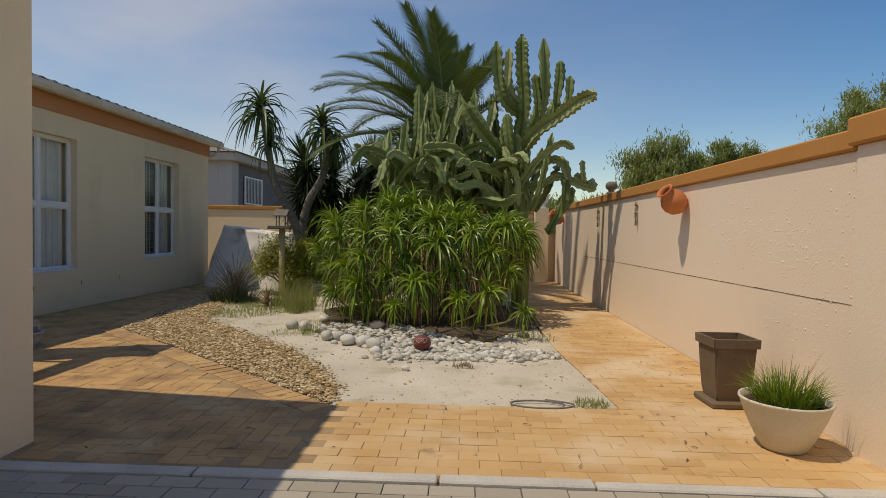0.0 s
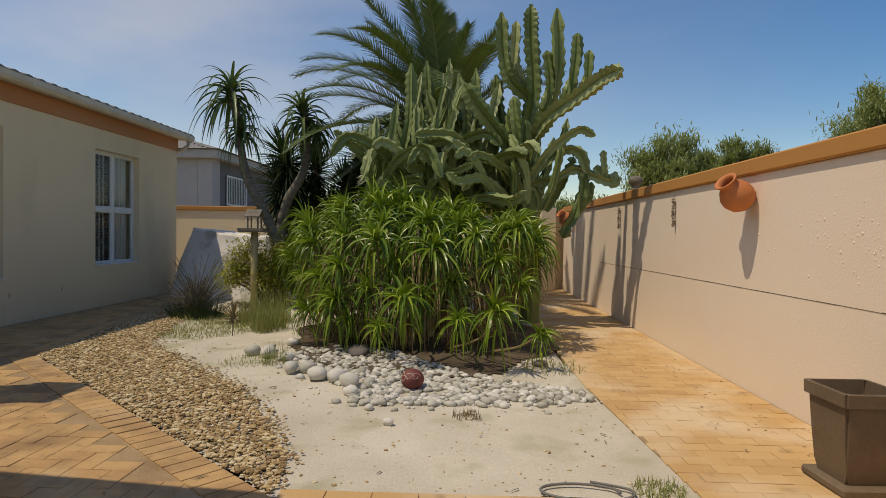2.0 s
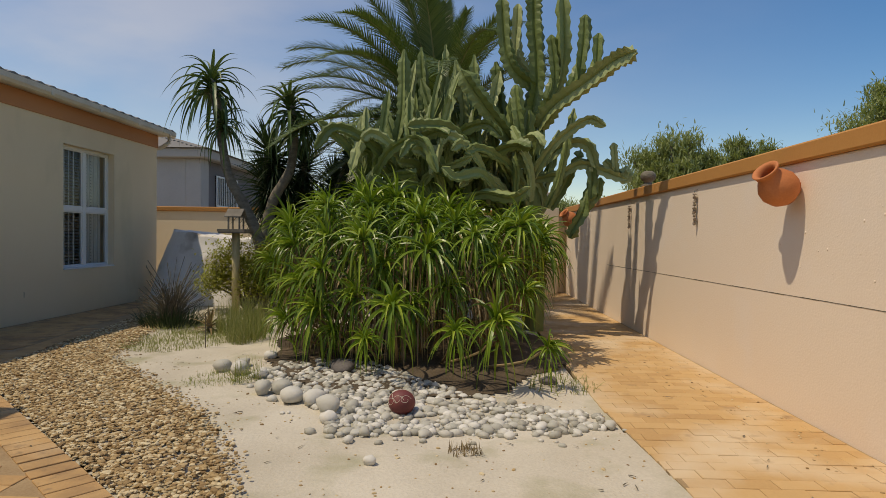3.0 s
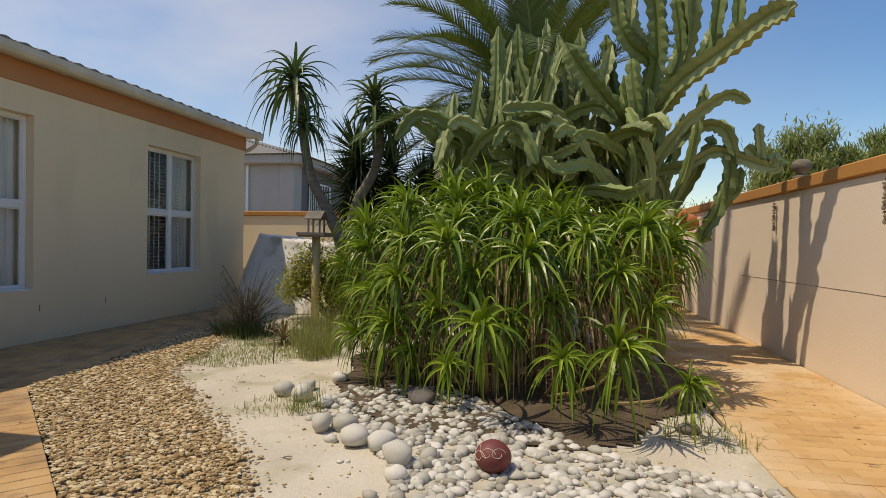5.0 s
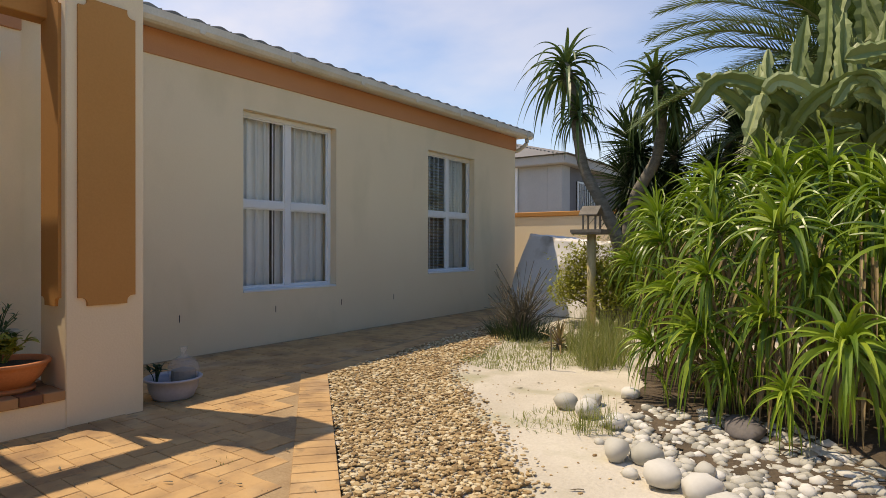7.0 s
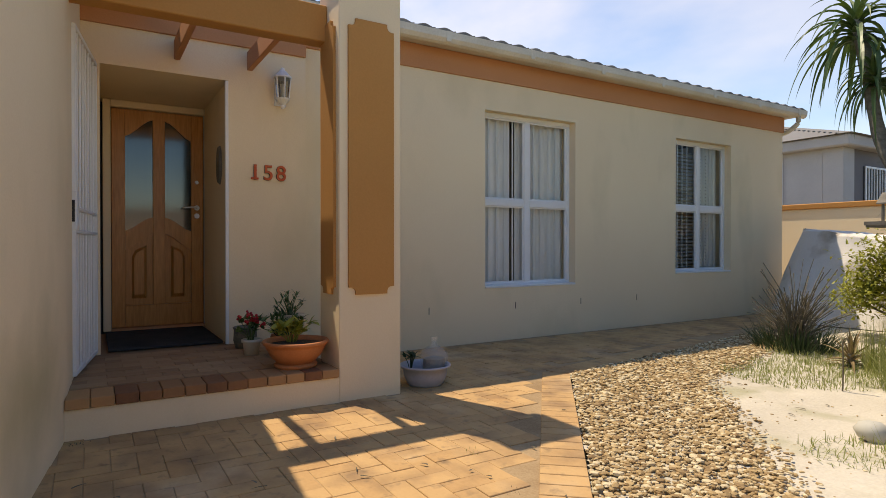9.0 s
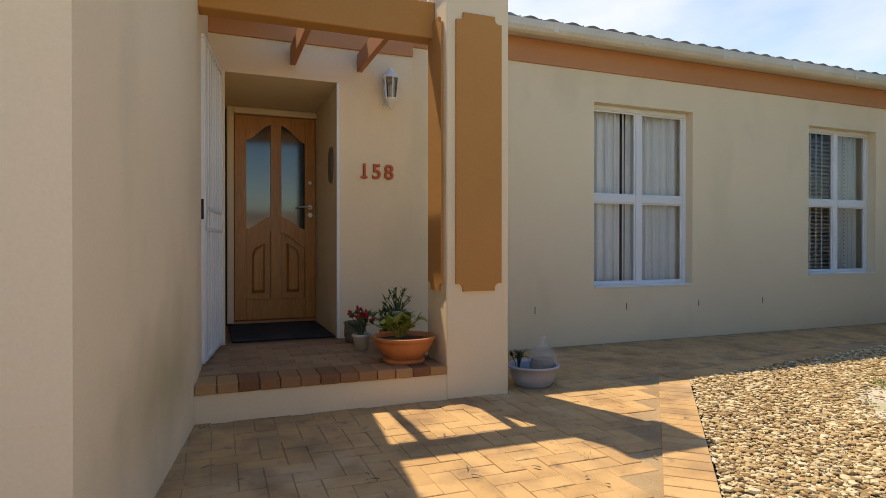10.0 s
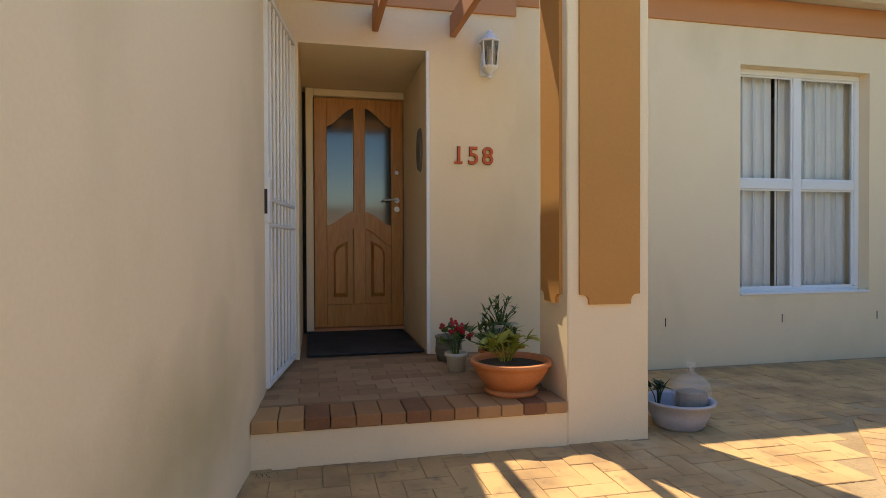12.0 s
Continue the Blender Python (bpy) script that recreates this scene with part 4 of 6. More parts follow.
# house number
for k, ch in enumerate("158"):
    cu = bpy.data.curves.new("digit", "FONT")
    cu.body, cu.size, cu.extrude, cu.align_x = ch, 0.178, 0.008, "CENTER"
    cu.offset = 0.0012
    tmp = bpy.data.objects.new("tmp", cu)
    scene.collection.objects.link(tmp)
    bpy.context.view_layer.update()
    me = bpy.data.meshes.new_from_object(tmp.evaluated_get(bpy.context.evaluated_depsgraph_get()))
    bpy.data.objects.remove(tmp)
    me.materials.clear()
    me.materials.append(M_ORANGE)
    dg = new("house_number_digit", me)
    dg.matrix_basis = Matrix.Translation((NX + 0.012, 5.165 + 0.108 * k, 1.578)) @ Matrix(((0, 0, 1, 0), (1, 0, 0, 0), (0, 1, 0, 0), (0, 0, 0, 1)))
    tagged(dg, "orange-red house numeral %s with dark edge" % ch, "house number", "house number 158")
    cu2 = bpy.data.curves.new("digit", "FONT")
    cu2.body, cu2.size, cu2.extrude, cu2.align_x = ch, 0.178, 0.004, "CENTER"
    cu2.offset = 0.0034
    tmp = bpy.data.objects.new("tmp", cu2)
    scene.collection.objects.link(tmp)
    bpy.context.view_layer.update()
    me = bpy.data.meshes.new_from_object(tmp.evaluated_get(bpy.context.evaluated_depsgraph_get()))
    bpy.data.objects.remove(tmp)
    me.materials.clear()
    me.materials.append(M_BLACK)
    ed = new("edge", me)
    ed.parent = dg
    ed.location = (0, 0, -0.006)
    if ch == "1":
        stem = max(v.co.x for v in dg.data.vertices)
        part("serif", boxes((stem - 0.044, -0.001, -0.008, stem + 0.016, 0.016, 0.0079), bevel=0.002), M_ORANGE, dg)

# oval plaque in the recess
bm = bmesh.new()
bmesh.ops.create_cone(bm, cap_ends=True, segments=24, radius1=1, radius2=0.9, depth=1, matrix=Matrix.Translation((-5.9, 4.938, 1.72)) @ Matrix.Rotation(radians(90), 4, "X") @ Matrix.Diagonal((0.09, 0.17, 0.02, 1)))
tagged(part("wall_plaque", bm, M_GREYWOOD), "dark oval wooden plaque in the recess", "plaque")


def pot(name, x, y, z, prof, material, label, soil_r, soil_z, group=""):
    t = thing(name, x, y, z, label, "pot", group)
    part("bowl", lathe(bmesh.new(), prof, 36), material, t, smooth=True)
    bm = bmesh.new()
    lathe(bm, [(0, soil_z + 0.015), (soil_r * 0.6, soil_z + 0.008), (soil_r, soil_z)], 24)
    part("soil", bm, M_SOIL, t, "dark potting soil")
    return t


def leafy(name, x, y, z, rng, n, spread, height, lw, ll, material, label, category, stems=True):
    t = thing(name, x, y, z, label, category)
    vs, fs = [], []
    bm = bmesh.new()
    for i in range(n):
        a, r = rng.uniform(0, 6.28), spread * math.sqrt(rng.random())
        h = height * rng.uniform(0.35, 1.0)
        tip = Vector((r * math.cos(a), r * math.sin(a), h))
        tube(bm, smooth_path([(tip.x * 0.2, tip.y * 0.2, 0), (tip.x * 0.5, tip.y * 0.5, h * 0.6), tuple(tip)], 4), 0.003, 5)
        for k in range(3):
            b = rng.uniform(0, 6.28)
            e = rng.uniform(0.1, 1.2)
            add_leaf(vs, fs, tip, Vector((math.cos(b) * math.cos(e), math.sin(b) * math.cos(e), math.sin(e))), Vector((0, 0, 1)), ll * rng.uniform(0.7, 1.2), lw * rng.uniform(0.7, 1.2) * 1.6, 0.7, 4, 0.15)
    part("stems", bm, material, t)
    from_lists("leaves", vs, fs, material, t)
    return t


TOPZ = 0.225
p = pot("terracotta_bowl", -4.42, 5.16, TOPZ, [(0.0, 0.0), (0.135, 0.0), (0.14, 0.012), (0.14, 0.022), (0.10, 0.024), (0.12, 0.03), (0.165, 0.075), (0.195, 0.13), (0.198, 0.15), (0.212, 0.152), (0.216, 0.168), (0.21, 0.176), (0.192, 0.174), (0.185, 0.14)], M_TERRA, "wide terracotta bowl on a saucer", 0.186, 0.145)
leafy("basil_plant", -4.45, 5.14, TOPZ + 0.15, rng, 20, 0.12, 0.14, 0.048, 0.085, M_SHRUB, "bright green broad-leaved plant in the bowl", "plant")
WP = [(0.0, 0.0), (0.05, 0.0), (0.062, 0.09), (0.072, 0.095), (0.072, 0.115), (0.06, 0.115), (0.055, 0.09)]
pot("white_pot", -4.98, 5.00, TOPZ, WP, M_BOWL, "small off-white plastic flower pot", 0.056, 0.09, "pots by the door")
ger = leafy("geranium", -4.98, 5.0, TOPZ + 0.09, rng, 14, 0.10, 0.19, 0.035, 0.06, M_ALOEDARK, "geranium with red flowers", "plant")
bm = bmesh.new()
for i in range(14):
    c = Vector((rng.gauss(0, 0.06), rng.gauss(0, 0.06), rng.uniform(0.12, 0.22)))
    for k in range(5):
        bmesh.ops.create_icosphere(bm, subdivisions=1, radius=0.011, matrix=Matrix.Translation(c + Vector((rng.gauss(0, 0.011), rng.gauss(0, 0.011), rng.gauss(0, 0.009)))))
part("flowers", bm, M_RED, ger, "red flower heads")["kind"] = "stuff"
pot("stone_pot", -5.32, 5.03, TOPZ, [(0, 0), (0.075, 0), (0.09, 0.06), (0.085, 0.14), (0.095, 0.16), (0.085, 0.165), (0.078, 0.14)], M_BARK, "round grey-brown stone pot", 0.08, 0.13, "pots by the door")
pot("dark_pot", -4.85, 5.2, TOPZ, [(0, 0), (0.06, 0), (0.085, 0.13), (0.095, 0.135), (0.092, 0.15), (0.08, 0.13)], M_TERRA, "terracotta flower pot behind the bowl", 0.08, 0.12, "pots by the door")
leafy("succulent", -4.85, 5.2, TOPZ + 0.12, rng, 40, 0.16, 0.17, 0.018, 0.075, M_ALOEDARK, "dark green trailing potted plant", "plant")
pot("planter", -5.0, 5.31, TOPZ, [(0, 0), (0.06, 0), (0.09, 0.26), (0.098, 0.27), (0.09, 0.28), (0.08, 0.25)], M_BOWL, "tall pale planter beside the column", 0.08, 0.24, "pots by the door")
leafy("potted_shrub", -5.0, 5.29, TOPZ + 0.24, rng, 22, 0.12, 0.2, 0.012, 0.06, M_ALOEDARK, "thin dark potted plant by the column", "plant")

# grey tub with a bottle in a bag and an old glove
TX, TY = -4.36, 6.115
t = thing("washtub", TX, TY, 0, "grey plastic tub standing beside the column", "tub")
part("tub_body", lathe(bmesh.new(), [(0, 0), (0.125, 0), (0.135, 0.012), (0.16, 0.07), (0.168, 0.128), (0.188, 0.132), (0.193, 0.144), (0.185, 0.15), (0.16, 0.132), (0.15, 0.07), (0.12, 0.014), (0, 0.014)], 36), M_GREYPLASTIC, t, smooth=True)
t = thing("plastic_bottle", TX + 0.01, TY + 0.07, 0.015, "clear plastic bottle in a bag inside the tub", "bottle")
part("bag", lathe(bmesh.new(), [(0, 0), (0.085, 0.02), (0.095, 0.12), (0.108, 0.17), (0.10, 0.21), (0.07, 0.245), (0.028, 0.268), (0.014, 0.285), (0.024, 0.31), (0.028, 0.33)], 18), M_PLASTIC, t, smooth=True).visible_shadow = False
part("contents", lathe(bmesh.new(), [(0, 0.01), (0.08, 0.02), (0.085, 0.12), (0.08, 0.17), (0, 0.19)], 14), M_GREYWOOD, t, "dull grey contents")
leafy("weeds", TX - 0.06, TY - 0.09, 0.10, rng, 8, 0.05, 0.14, 0.02, 0.06, M_SPEAR, "green cuttings thrown in the tub", "plant")

# ---- things along the east wall ----
q = thing("square_planter", 1.985, 4.80, 0, "tall square brown planter on a matching tray", "planter", rz=2)
part("tray", boxes((-0.165, -0.165, 0, 0.165, 0.165, 0.045), bevel=0.01), M_BROWNPOT, q)
bm = bmesh.new()
secs = [(0.115, 0.046), (0.122, 0.10), (0.138, 0.25), (0.147, 0.40), (0.148, 0.43), (0.166, 0.432), (0.168, 0.495), (0.148, 0.497), (0.142, 0.43), (0.136, 0.37)]
rings = []
for h, z in secs:
    rings.append([bm.verts.new((sx * h, sy * h, z)) for sx, sy in ((-1, -1), (1, -1), (1, 1), (-1, 1))])
for a, b in zip(rings, rings[1:]):
    for i in range(4):
        bm.faces.new((a[i], a[(i + 1) % 4], b[(i + 1) % 4], b[i]))
bm.faces.new(rings[0][::-1])
bmesh.ops.bevel(bm, geom=[e for e in bm.edges if abs(e.verts[0].co.z - e.verts[1].co.z) > 0.01], offset=0.012, segments=2, affect="EDGES")
part("body", bm, M_BROWNPOT, q)
part("soil", boxes((-0.135, -0.135, 0.33, 0.135, 0.135, 0.38)), M_SOIL, q, "dry soil")
pot("round_planter", 1.925, 3.90, 0, [(0, 0), (0.11, 0), (0.12, 0.01), (0.155, 0.07), (0.210, 0.19), (0.240, 0.275), (0.248, 0.285), (0.246, 0.298), (0.234, 0.295), (0.222, 0.26)], M_BOWL, "wide cream bowl planter by the wall", 0.222, 0.26)
g = thing("chive_clump", 1.925, 3.90, 0.26, "bushy clump of green chives in the bowl", "plant")
vs, fs = [], []
for i in range(520):
    a, r = rng.uniform(0, 6.28), 0.16 * math.sqrt(rng.random())
    e = rng.uniform(0.75, 1.5)
    b = a + rng.uniform(-0.6, 0.6)
    add_leaf(vs, fs, Vector((r * math.cos(a), r * math.sin(a), 0)), Vector((math.cos(b) * math.cos(e), math.sin(b) * math.cos(e), math.sin(e))), Vector((0, 0, 1)), rng.uniform(0.10, 0.24), 0.006, rng.uniform(0.3, 1.3), 4, 0.3)
from_lists("blades", vs, fs, M_LEAF, g)["kind"] = "stuff"
vs, fs = [], []
for i in range(14):
    a = rng.uniform(0, 6.28)
    add_leaf(vs, fs, Vector((0.05 * math.cos(a), 0.05 * math.sin(a), 0)), Vector((0.5 * math.cos(a), 0.5 * math.sin(a), 0.9)).normalized(), Vector((0, 0, 1)), rng.uniform(0.25, 0.36), 0.005, 0.4, 4, 0.3)
from_lists("dry_stalks", vs, fs, M_DEAD, g, "dry seed stalks")
t = thing("stored_pot_plant", 2.05, 3.82, 0.255, "dark succulent at the rim of the bowl", "plant")
bm = bmesh.new()
for i in range(9):
    bmesh.ops.create_icosphere(bm, subdivisions=1, radius=0.025, matrix=Matrix.Translation((rng.gauss(0, 0.02), rng.gauss(0, 0.02), 0.02 + rng.uniform(0, 0.03))))
part("leaves", bm, M_SPEAR, t, smooth=True)


def wall_jar(y, z, s, label):
    """A terracotta jar fixed to the wall by its side, its mouth turned up and outwards."""
    t = thing("wall_jar", WALL_E - 0.155 * s, y, z, label, "wall pot", "terracotta jars on the wall")
    m = Matrix.Rotation(radians(-46), 4, "Y") @ Matrix.Rotation(radians(14), 4, "X")
    bm = lathe(bmesh.new(), [(0.0, -0.15 * s), (0.06 * s, -0.145 * s), (0.115 * s, -0.10 * s), (0.145 * s, -0.03 * s), (0.142 * s, 0.03 * s), (0.11 * s, 0.09 * s), (0.078 * s, 0.125 * s), (0.074 * s, 0.15 * s), (0.098 * s, 0.165 * s), (0.104 * s, 0.178 * s), (0.094 * s, 0.184 * s), (0.066 * s, 0.165 * s), (0.062 * s, 0.12 * s), (0.09 * s, 0.06 * s), (0.09 * s, -0.06 * s), (0, -0.10 * s)], 36)
    bmesh.ops.transform(bm, matrix=m, verts=bm.verts)
    part("jar_body", bm, M_TERRA, t, smooth=True)
    bm = bmesh.new()
    tube(bm, smooth_path([(0.0, 0.135 * s, -0.0 * s), (0.0, 0.185 * s, 0.05 * s), (0, 0.15 * s, 0.1 * s), (0, 0.085 * s, 0.125 * s)], 12), 0.014 * s, 8)
    bmesh.ops.transform(bm, matrix=m, verts=bm.verts)
    part("handle", bm, M_TERRA, t, smooth=True)
    part("mount", boxes((0.09 * s, -0.03, -0.03, 0.154 * s, 0.03, 0.03)), M_TERRA, t)
    return t


wall_jar(6.60, 1.575, 0.90, "bright terracotta jar fixed to the garden wall")
wall_jar(14.1, 1.58, 1.05, "terracotta jar fixed high on the garden wall")
for y, z, n in ((8.31, 1.50, 9), (10.52, 1.50, 9)):
    t = thing("shell_string", WALL_E - 0.03, y, z, "string of small brown shells hanging on the wall", "ornament", "shell strings")
    for k in range(n):
        bm = bmesh.new()
        bmesh.ops.create_icosphere(bm, subdivisions=1, radius=1, matrix=Matrix.Translation((0, rng.uniform(-0.012, 0.012), 0.15 - k * 0.035)) @ Euler((k, k * 2, 0)).to_matrix().to_4x4() @ Matrix.Diagonal((0.02, 0.034, 0.014, 1)))
        part("shell", bm, M_SHELLS, t)
    bm = bmesh.new()
    tube(bm, [Vector((0.0, 0, -0.14)), Vector((0.0, 0, 0.19)), Vector((0.03, 0, 0.2))], 0.002, 5)
    part("cord", bm, M_TWIG, t)
fin = thing("stone_finial", WALL_E + 0.09, 10.12, COP + 0.125, "worn round stone finial on the wall coping", "finial")
part("ball", lathe(bmesh.new(), [(0, 0), (0.08, 0), (0.085, 0.03), (0.05, 0.05), (0.045, 0.065), (0.085, 0.10), (0.10, 0.14), (0.085, 0.185), (0.05, 0.21), (0, 0.215)], 16), M_BARK, fin, smooth=True)
ur = thing("wall_urn", 1.98, BACK_Y - 0.12, 0, "white urn on a corner pillar of the wall", "urn")
part("pillar", boxes((-0.17, -0.17, -0.05, 0.17, 0.1, 1.86), bevel=0.01), M_CREAM, ur)
part("urn_body", lathe(bmesh.new(), [(0, 1.86), (0.12, 1.86), (0.12, 1.9), (0.10, 1.93), (0.15, 1.98), (0.19, 2.1), (0.20, 2.16), (0.22, 2.17), (0.22, 2.2), (0.17, 2.2), (0.0, 2.12)], 20), M_WHITE, ur, smooth=True)

# ---- garden things ----
t = thing("patterned_ball", -0.37, 6.42, bed_height(-0.37, 6.42) + 0.012, "maroon garden ball painted with pale swirls", "ball")
bm = bmesh.new()
bmesh.ops.create_uvsphere(bm, u_segments=28, v_segments=18, radius=0.092)
for v in bm.verts:
    v.co.z = v.co.z * 0.9 + 0.078
part("sphere", bm, M_BALL, t, smooth=True)
bm = bmesh.new()
for k in range(9):
    a0, e0 = rng.uniform(0, 6.28), rng.uniform(-0.2, 0.9)
    pts = []
    for i in range(14):
        a, e = a0 + 0.55 * math.cos(i * 0.5) * (1 - i * 0.05), e0 + 0.4 * math.sin(i * 0.5) * (1 - i * 0.05)
        pts.append(Vector((0.0925 * math.cos(a) * math.cos(e), 0.0925 * math.sin(a) * math.cos(e), 0.078 + 0.0835 * math.sin(e))))
    tube(bm, pts, 0.0014, 5)
part("painted_swirls", bm, M_BOWL, t, "pale painted swirls")
bm = bmesh.new()
tube(bm, smooth_path([(0.22 * math.cos(a) * (1 - 0.02 * a) + 0.05 * a * 0.3, 0.09 * math.sin(a), 0.012) for a in [k * 0.5 for k in range(15)]] + [(0.1, 0.12, 0.012)], 80), 0.007, 6)
h = part("hose_piece", bm, M_HOSE, smooth=True)
h.matrix_basis = pose(0.56, 4.62, -0.008)
tagged(h, "short loop of thin grey hose lying on sand", "hose")

# bird feeder on a round pole
FX, FY = -3.27, 10.95
f = thing("bird_feeder", FX, FY, bed_height(FX, FY) - 0.02, "wooden bird table with small roof on a pole", "bird feeder")
bm = bmesh.new()
tube(bm, [Vector((0, 0, 0)), Vector((0, 0, 0.6)), Vector((0, 0, 1.24))], 0.055, 14)
part("pole", bm, M_POST, f, "round pale treated pole", True)
part("tray", boxes((-0.19, -0.19, 1.24, 0.19, 0.19, 1.275), bevel=0.004), M_GREYWOOD, f)
part("rim", boxes((-0.20, -0.20, 1.262, 0.20, -0.185, 1.30), (-0.20, 0.185, 1.262, 0.20, 0.20, 1.30), (-0.20, -0.184, 1.262, -0.185, 0.184, 1.30), (0.185, -0.184, 1.262, 0.20, 0.184, 1.30)), M_GREYWOOD, f)
for sx in (-1, 1):
    for sy in (-1, 1):
        part("post", boxes((sx * 0.08 - 0.010, sy * 0.08 - 0.010, 1.275, sx * 0.08 + 0.010, sy * 0.08 + 0.010, 1.50)), M_GREYWOOD, f)
bm = bmesh.new()
for s in (-1, 1):
    slab(bm, [(0.0, 1.60), (s * 0.13, 1.49), (s * 0.13, 1.475), (0.0, 1.58)], -0.12, 0.12)
part("little_roof", bm, M_GREYWOOD, f)

# covered heap behind the house corner
CX, CY = -4.15, 13.1
cv = thing("covered_heap", CX, CY, 0, "stained off-white canvas sheet draped over a heap", "tarpaulin")
vs, fs = [], []
N1, N2 = 90, 40
for j in range(N2 + 1):
    v = j / N2
    for i in range(N1 + 1):
        a = 2 * math.pi * i / N1
        ca, sa = math.cos(a), math.sin(a)
        k = (abs(ca) ** 3.5 + abs(sa) ** 3.5) ** (-1 / 3.5)
        rr = k * (1 if v < 0.7 else 1 - ((v - 0.7) / 0.3))
        flare = 1 + 0.14 * (1 - min(1, v / 0.65)) ** 1.5 + 0.22 * (1 - min(1, v / 0.65)) * max(0, -ca)
        x, y = 1.02 * ca * rr * flare, 0.55 * sa * rr * (flare + 0.75 * max(0, -sa) * (1 - min(1, v / 0.66)))
        z = min(1.0, v / 0.66) * (1.21 - 0.10 * (x + 0.5)) + 0.0
        fold = 0.05 * noise.noise(Vector((a * 3.2, v * 1.6, 4))) + 0.022 * noise.noise(Vector((a * 9, v * 5, 1)))
        sag = -0.05 * max(0, 1 - (x / 0.5) ** 2) * (1 if v > 0.66 else 0)
        vs.append((x + fold * ca * 1.4, y + fold * sa * 1.4, max(0.0, z + sag + (fold * 0.7 if v > 0.05 else 0))))
for j in range(N2):
    for i in range(N1):
        a = j * (N1 + 1) + i
        fs.append((a, a + 1, a + N1 + 2, a + N1 + 1))
from_lists("canvas", vs, fs, M_COVER, cv, smooth=True)

# ---- aloe bush ----
BX, BY = -0.46, 8.72
bush = thing("aloe_bush", BX, BY, 0, "large sprawling bush of bright green climbing aloe", "bush")
brng = random.Random(11)


def aloe_head(rng, lean):
    """A loose head leaning towards +x: short inner leaves, long arching outer ones, a few old ones hanging below."""
    vs, fs = [], []
    turn = Matrix.Rotation(lean, 3, "Y")
    n = 30
    for i in range(n):
        t = (i + 0.5) / n
        a = i * 2.39996 + rng.uniform(-0.3, 0.3)
        el = radians(4 + 76 * t ** 1.15 + rng.uniform(-10, 10))
        out = turn @ Vector((math.cos(a) * math.cos(el), math.sin(a) * math.cos(el), math.sin(el)))
        ln = (0.50 - 0.18 * t) * rng.uniform(0.75, 1.15)
        base = turn @ Vector((math.cos(a) * 0.02, math.sin(a) * 0.02, -0.09 * (1 - t)))
        add_leaf(vs, fs, base, out, turn @ Vector((0, 0, 1)), ln, 0.040 * rng.uniform(0.75, 1.2), (2.9 - 1.1 * t) * rng.uniform(0.55, 1.45), 10, 0.3)
    for i in range(5):
        a = rng.uniform(0, 6.28)
        el = radians(rng.uniform(-35, 12))
        out = Vector((math.cos(a) * math.cos(el), math.sin(a) * math.cos(el), math.sin(el)))
        add_leaf(vs, fs, Vector((math.cos(a) * 0.02, math.sin(a) * 0.02, -rng.uniform(0.1, 0.28))), out, Vector((0, 0, 1)), rng.uniform(0.3, 0.46), 0.032 * rng.uniform(0.7, 1.1), rng.uniform(3.5, 5.5), 7, 0.35)
    me = bpy.data.meshes.new("rosette")
    me.from_pydata(vs, [], fs)
    me.materials.append(M_LEAF)
    me.update()
    return me


heads = [[aloe_head(brng, lean) for _ in range(5)] for lean in (0.1, 0.45, 0.85)]
AX, AY, AZ = 1.44, 1.12, 1.60


def dome(a, s, k=1.0):
    """A point on the cushion-shaped outline at azimuth a; s runs from 0 at the skirt to 1 on top."""
    bulge = 1 + 0.16 * noise.noise(Vector((math.cos(a) * 2, math.sin(a) * 2, s * 2.2)))
    r = (1 - s ** 4.5) ** 0.5 * (1 if s < 0.9 else brng.random() ** 0.5) * bulge
    tuck = 1 - 0.4 * max(0.0, math.cos(a)) * max(0.0, 0.5 - s)
    low = 0.52 + 0.28 * max(0.0, math.cos(a))
    return Vector((AX * k * r * tuck * math.cos(a), AY * k * r * math.sin(a), low + (AZ - low) * k * s ** 0.8 * (0.96 + 0.3 * (bulge - 1)) - 0.10 * math.cos(a) * s))


tops = []
for i in range(2600):
    s, a = brng.random() ** 0.62, brng.uniform(0, 6.283)
    if math.sin(a) > 0.55 and s < 0.35:
        continue
    p = dome(a, s, brng.uniform(0.92, 1.08))
    if all((p - q[0]).length > 0.325 for q in tops):
        tops.append((p, a, s))
for x, y, z, sc in ((-0.52, 7.08, 0.66, 0.98), (0.32, 7.04, 0.56, 1.0), (0.74, 7.16, 0.34, 0.62), (-0.02, 7.12, 0.46, 0.78), (-0.78, 7.36, 0.34, 0.62), (-1.12, 7.66, 0.36, 0.7), (-1.62, 7.86, 0.44, 0.8), (0.62, 7.74, 0.74, 0.85)):
    tops.append((Vector((x - BX, y - BY, z)), math.atan2(y - BY, x - BX), 0.0, sc))
for row in tops:
    p, a, s = row[:3]
    sc = row[3] if len(row) > 3 else brng.uniform(0.84, 1.12)
    kind = 0 if s > 0.85 else (1 if s > 0.5 else 2)
    m = Matrix.Translation(p) @ Matrix.Rotation(a + brng.uniform(-0.35, 0.35), 4, "Z")
    piece("rosette", brng.choice(heads[kind]), bush, m @ Matrix.Scale(sc, 4))
bm = bmesh.new()
for row in tops:
    p = row[0]
    b = Vector((p.x * 0.55 + brng.gauss(0, 0.1), p.y * 0.5 + brng.gauss(0, 0.1), 0.0))
    tube(bm, smooth_path([tuple(b), (p.x * 0.84, p.y * 0.84, p.z * 0.45), tuple(p)], 6), lambda u: 0.013 - 0.004 * u, 6)
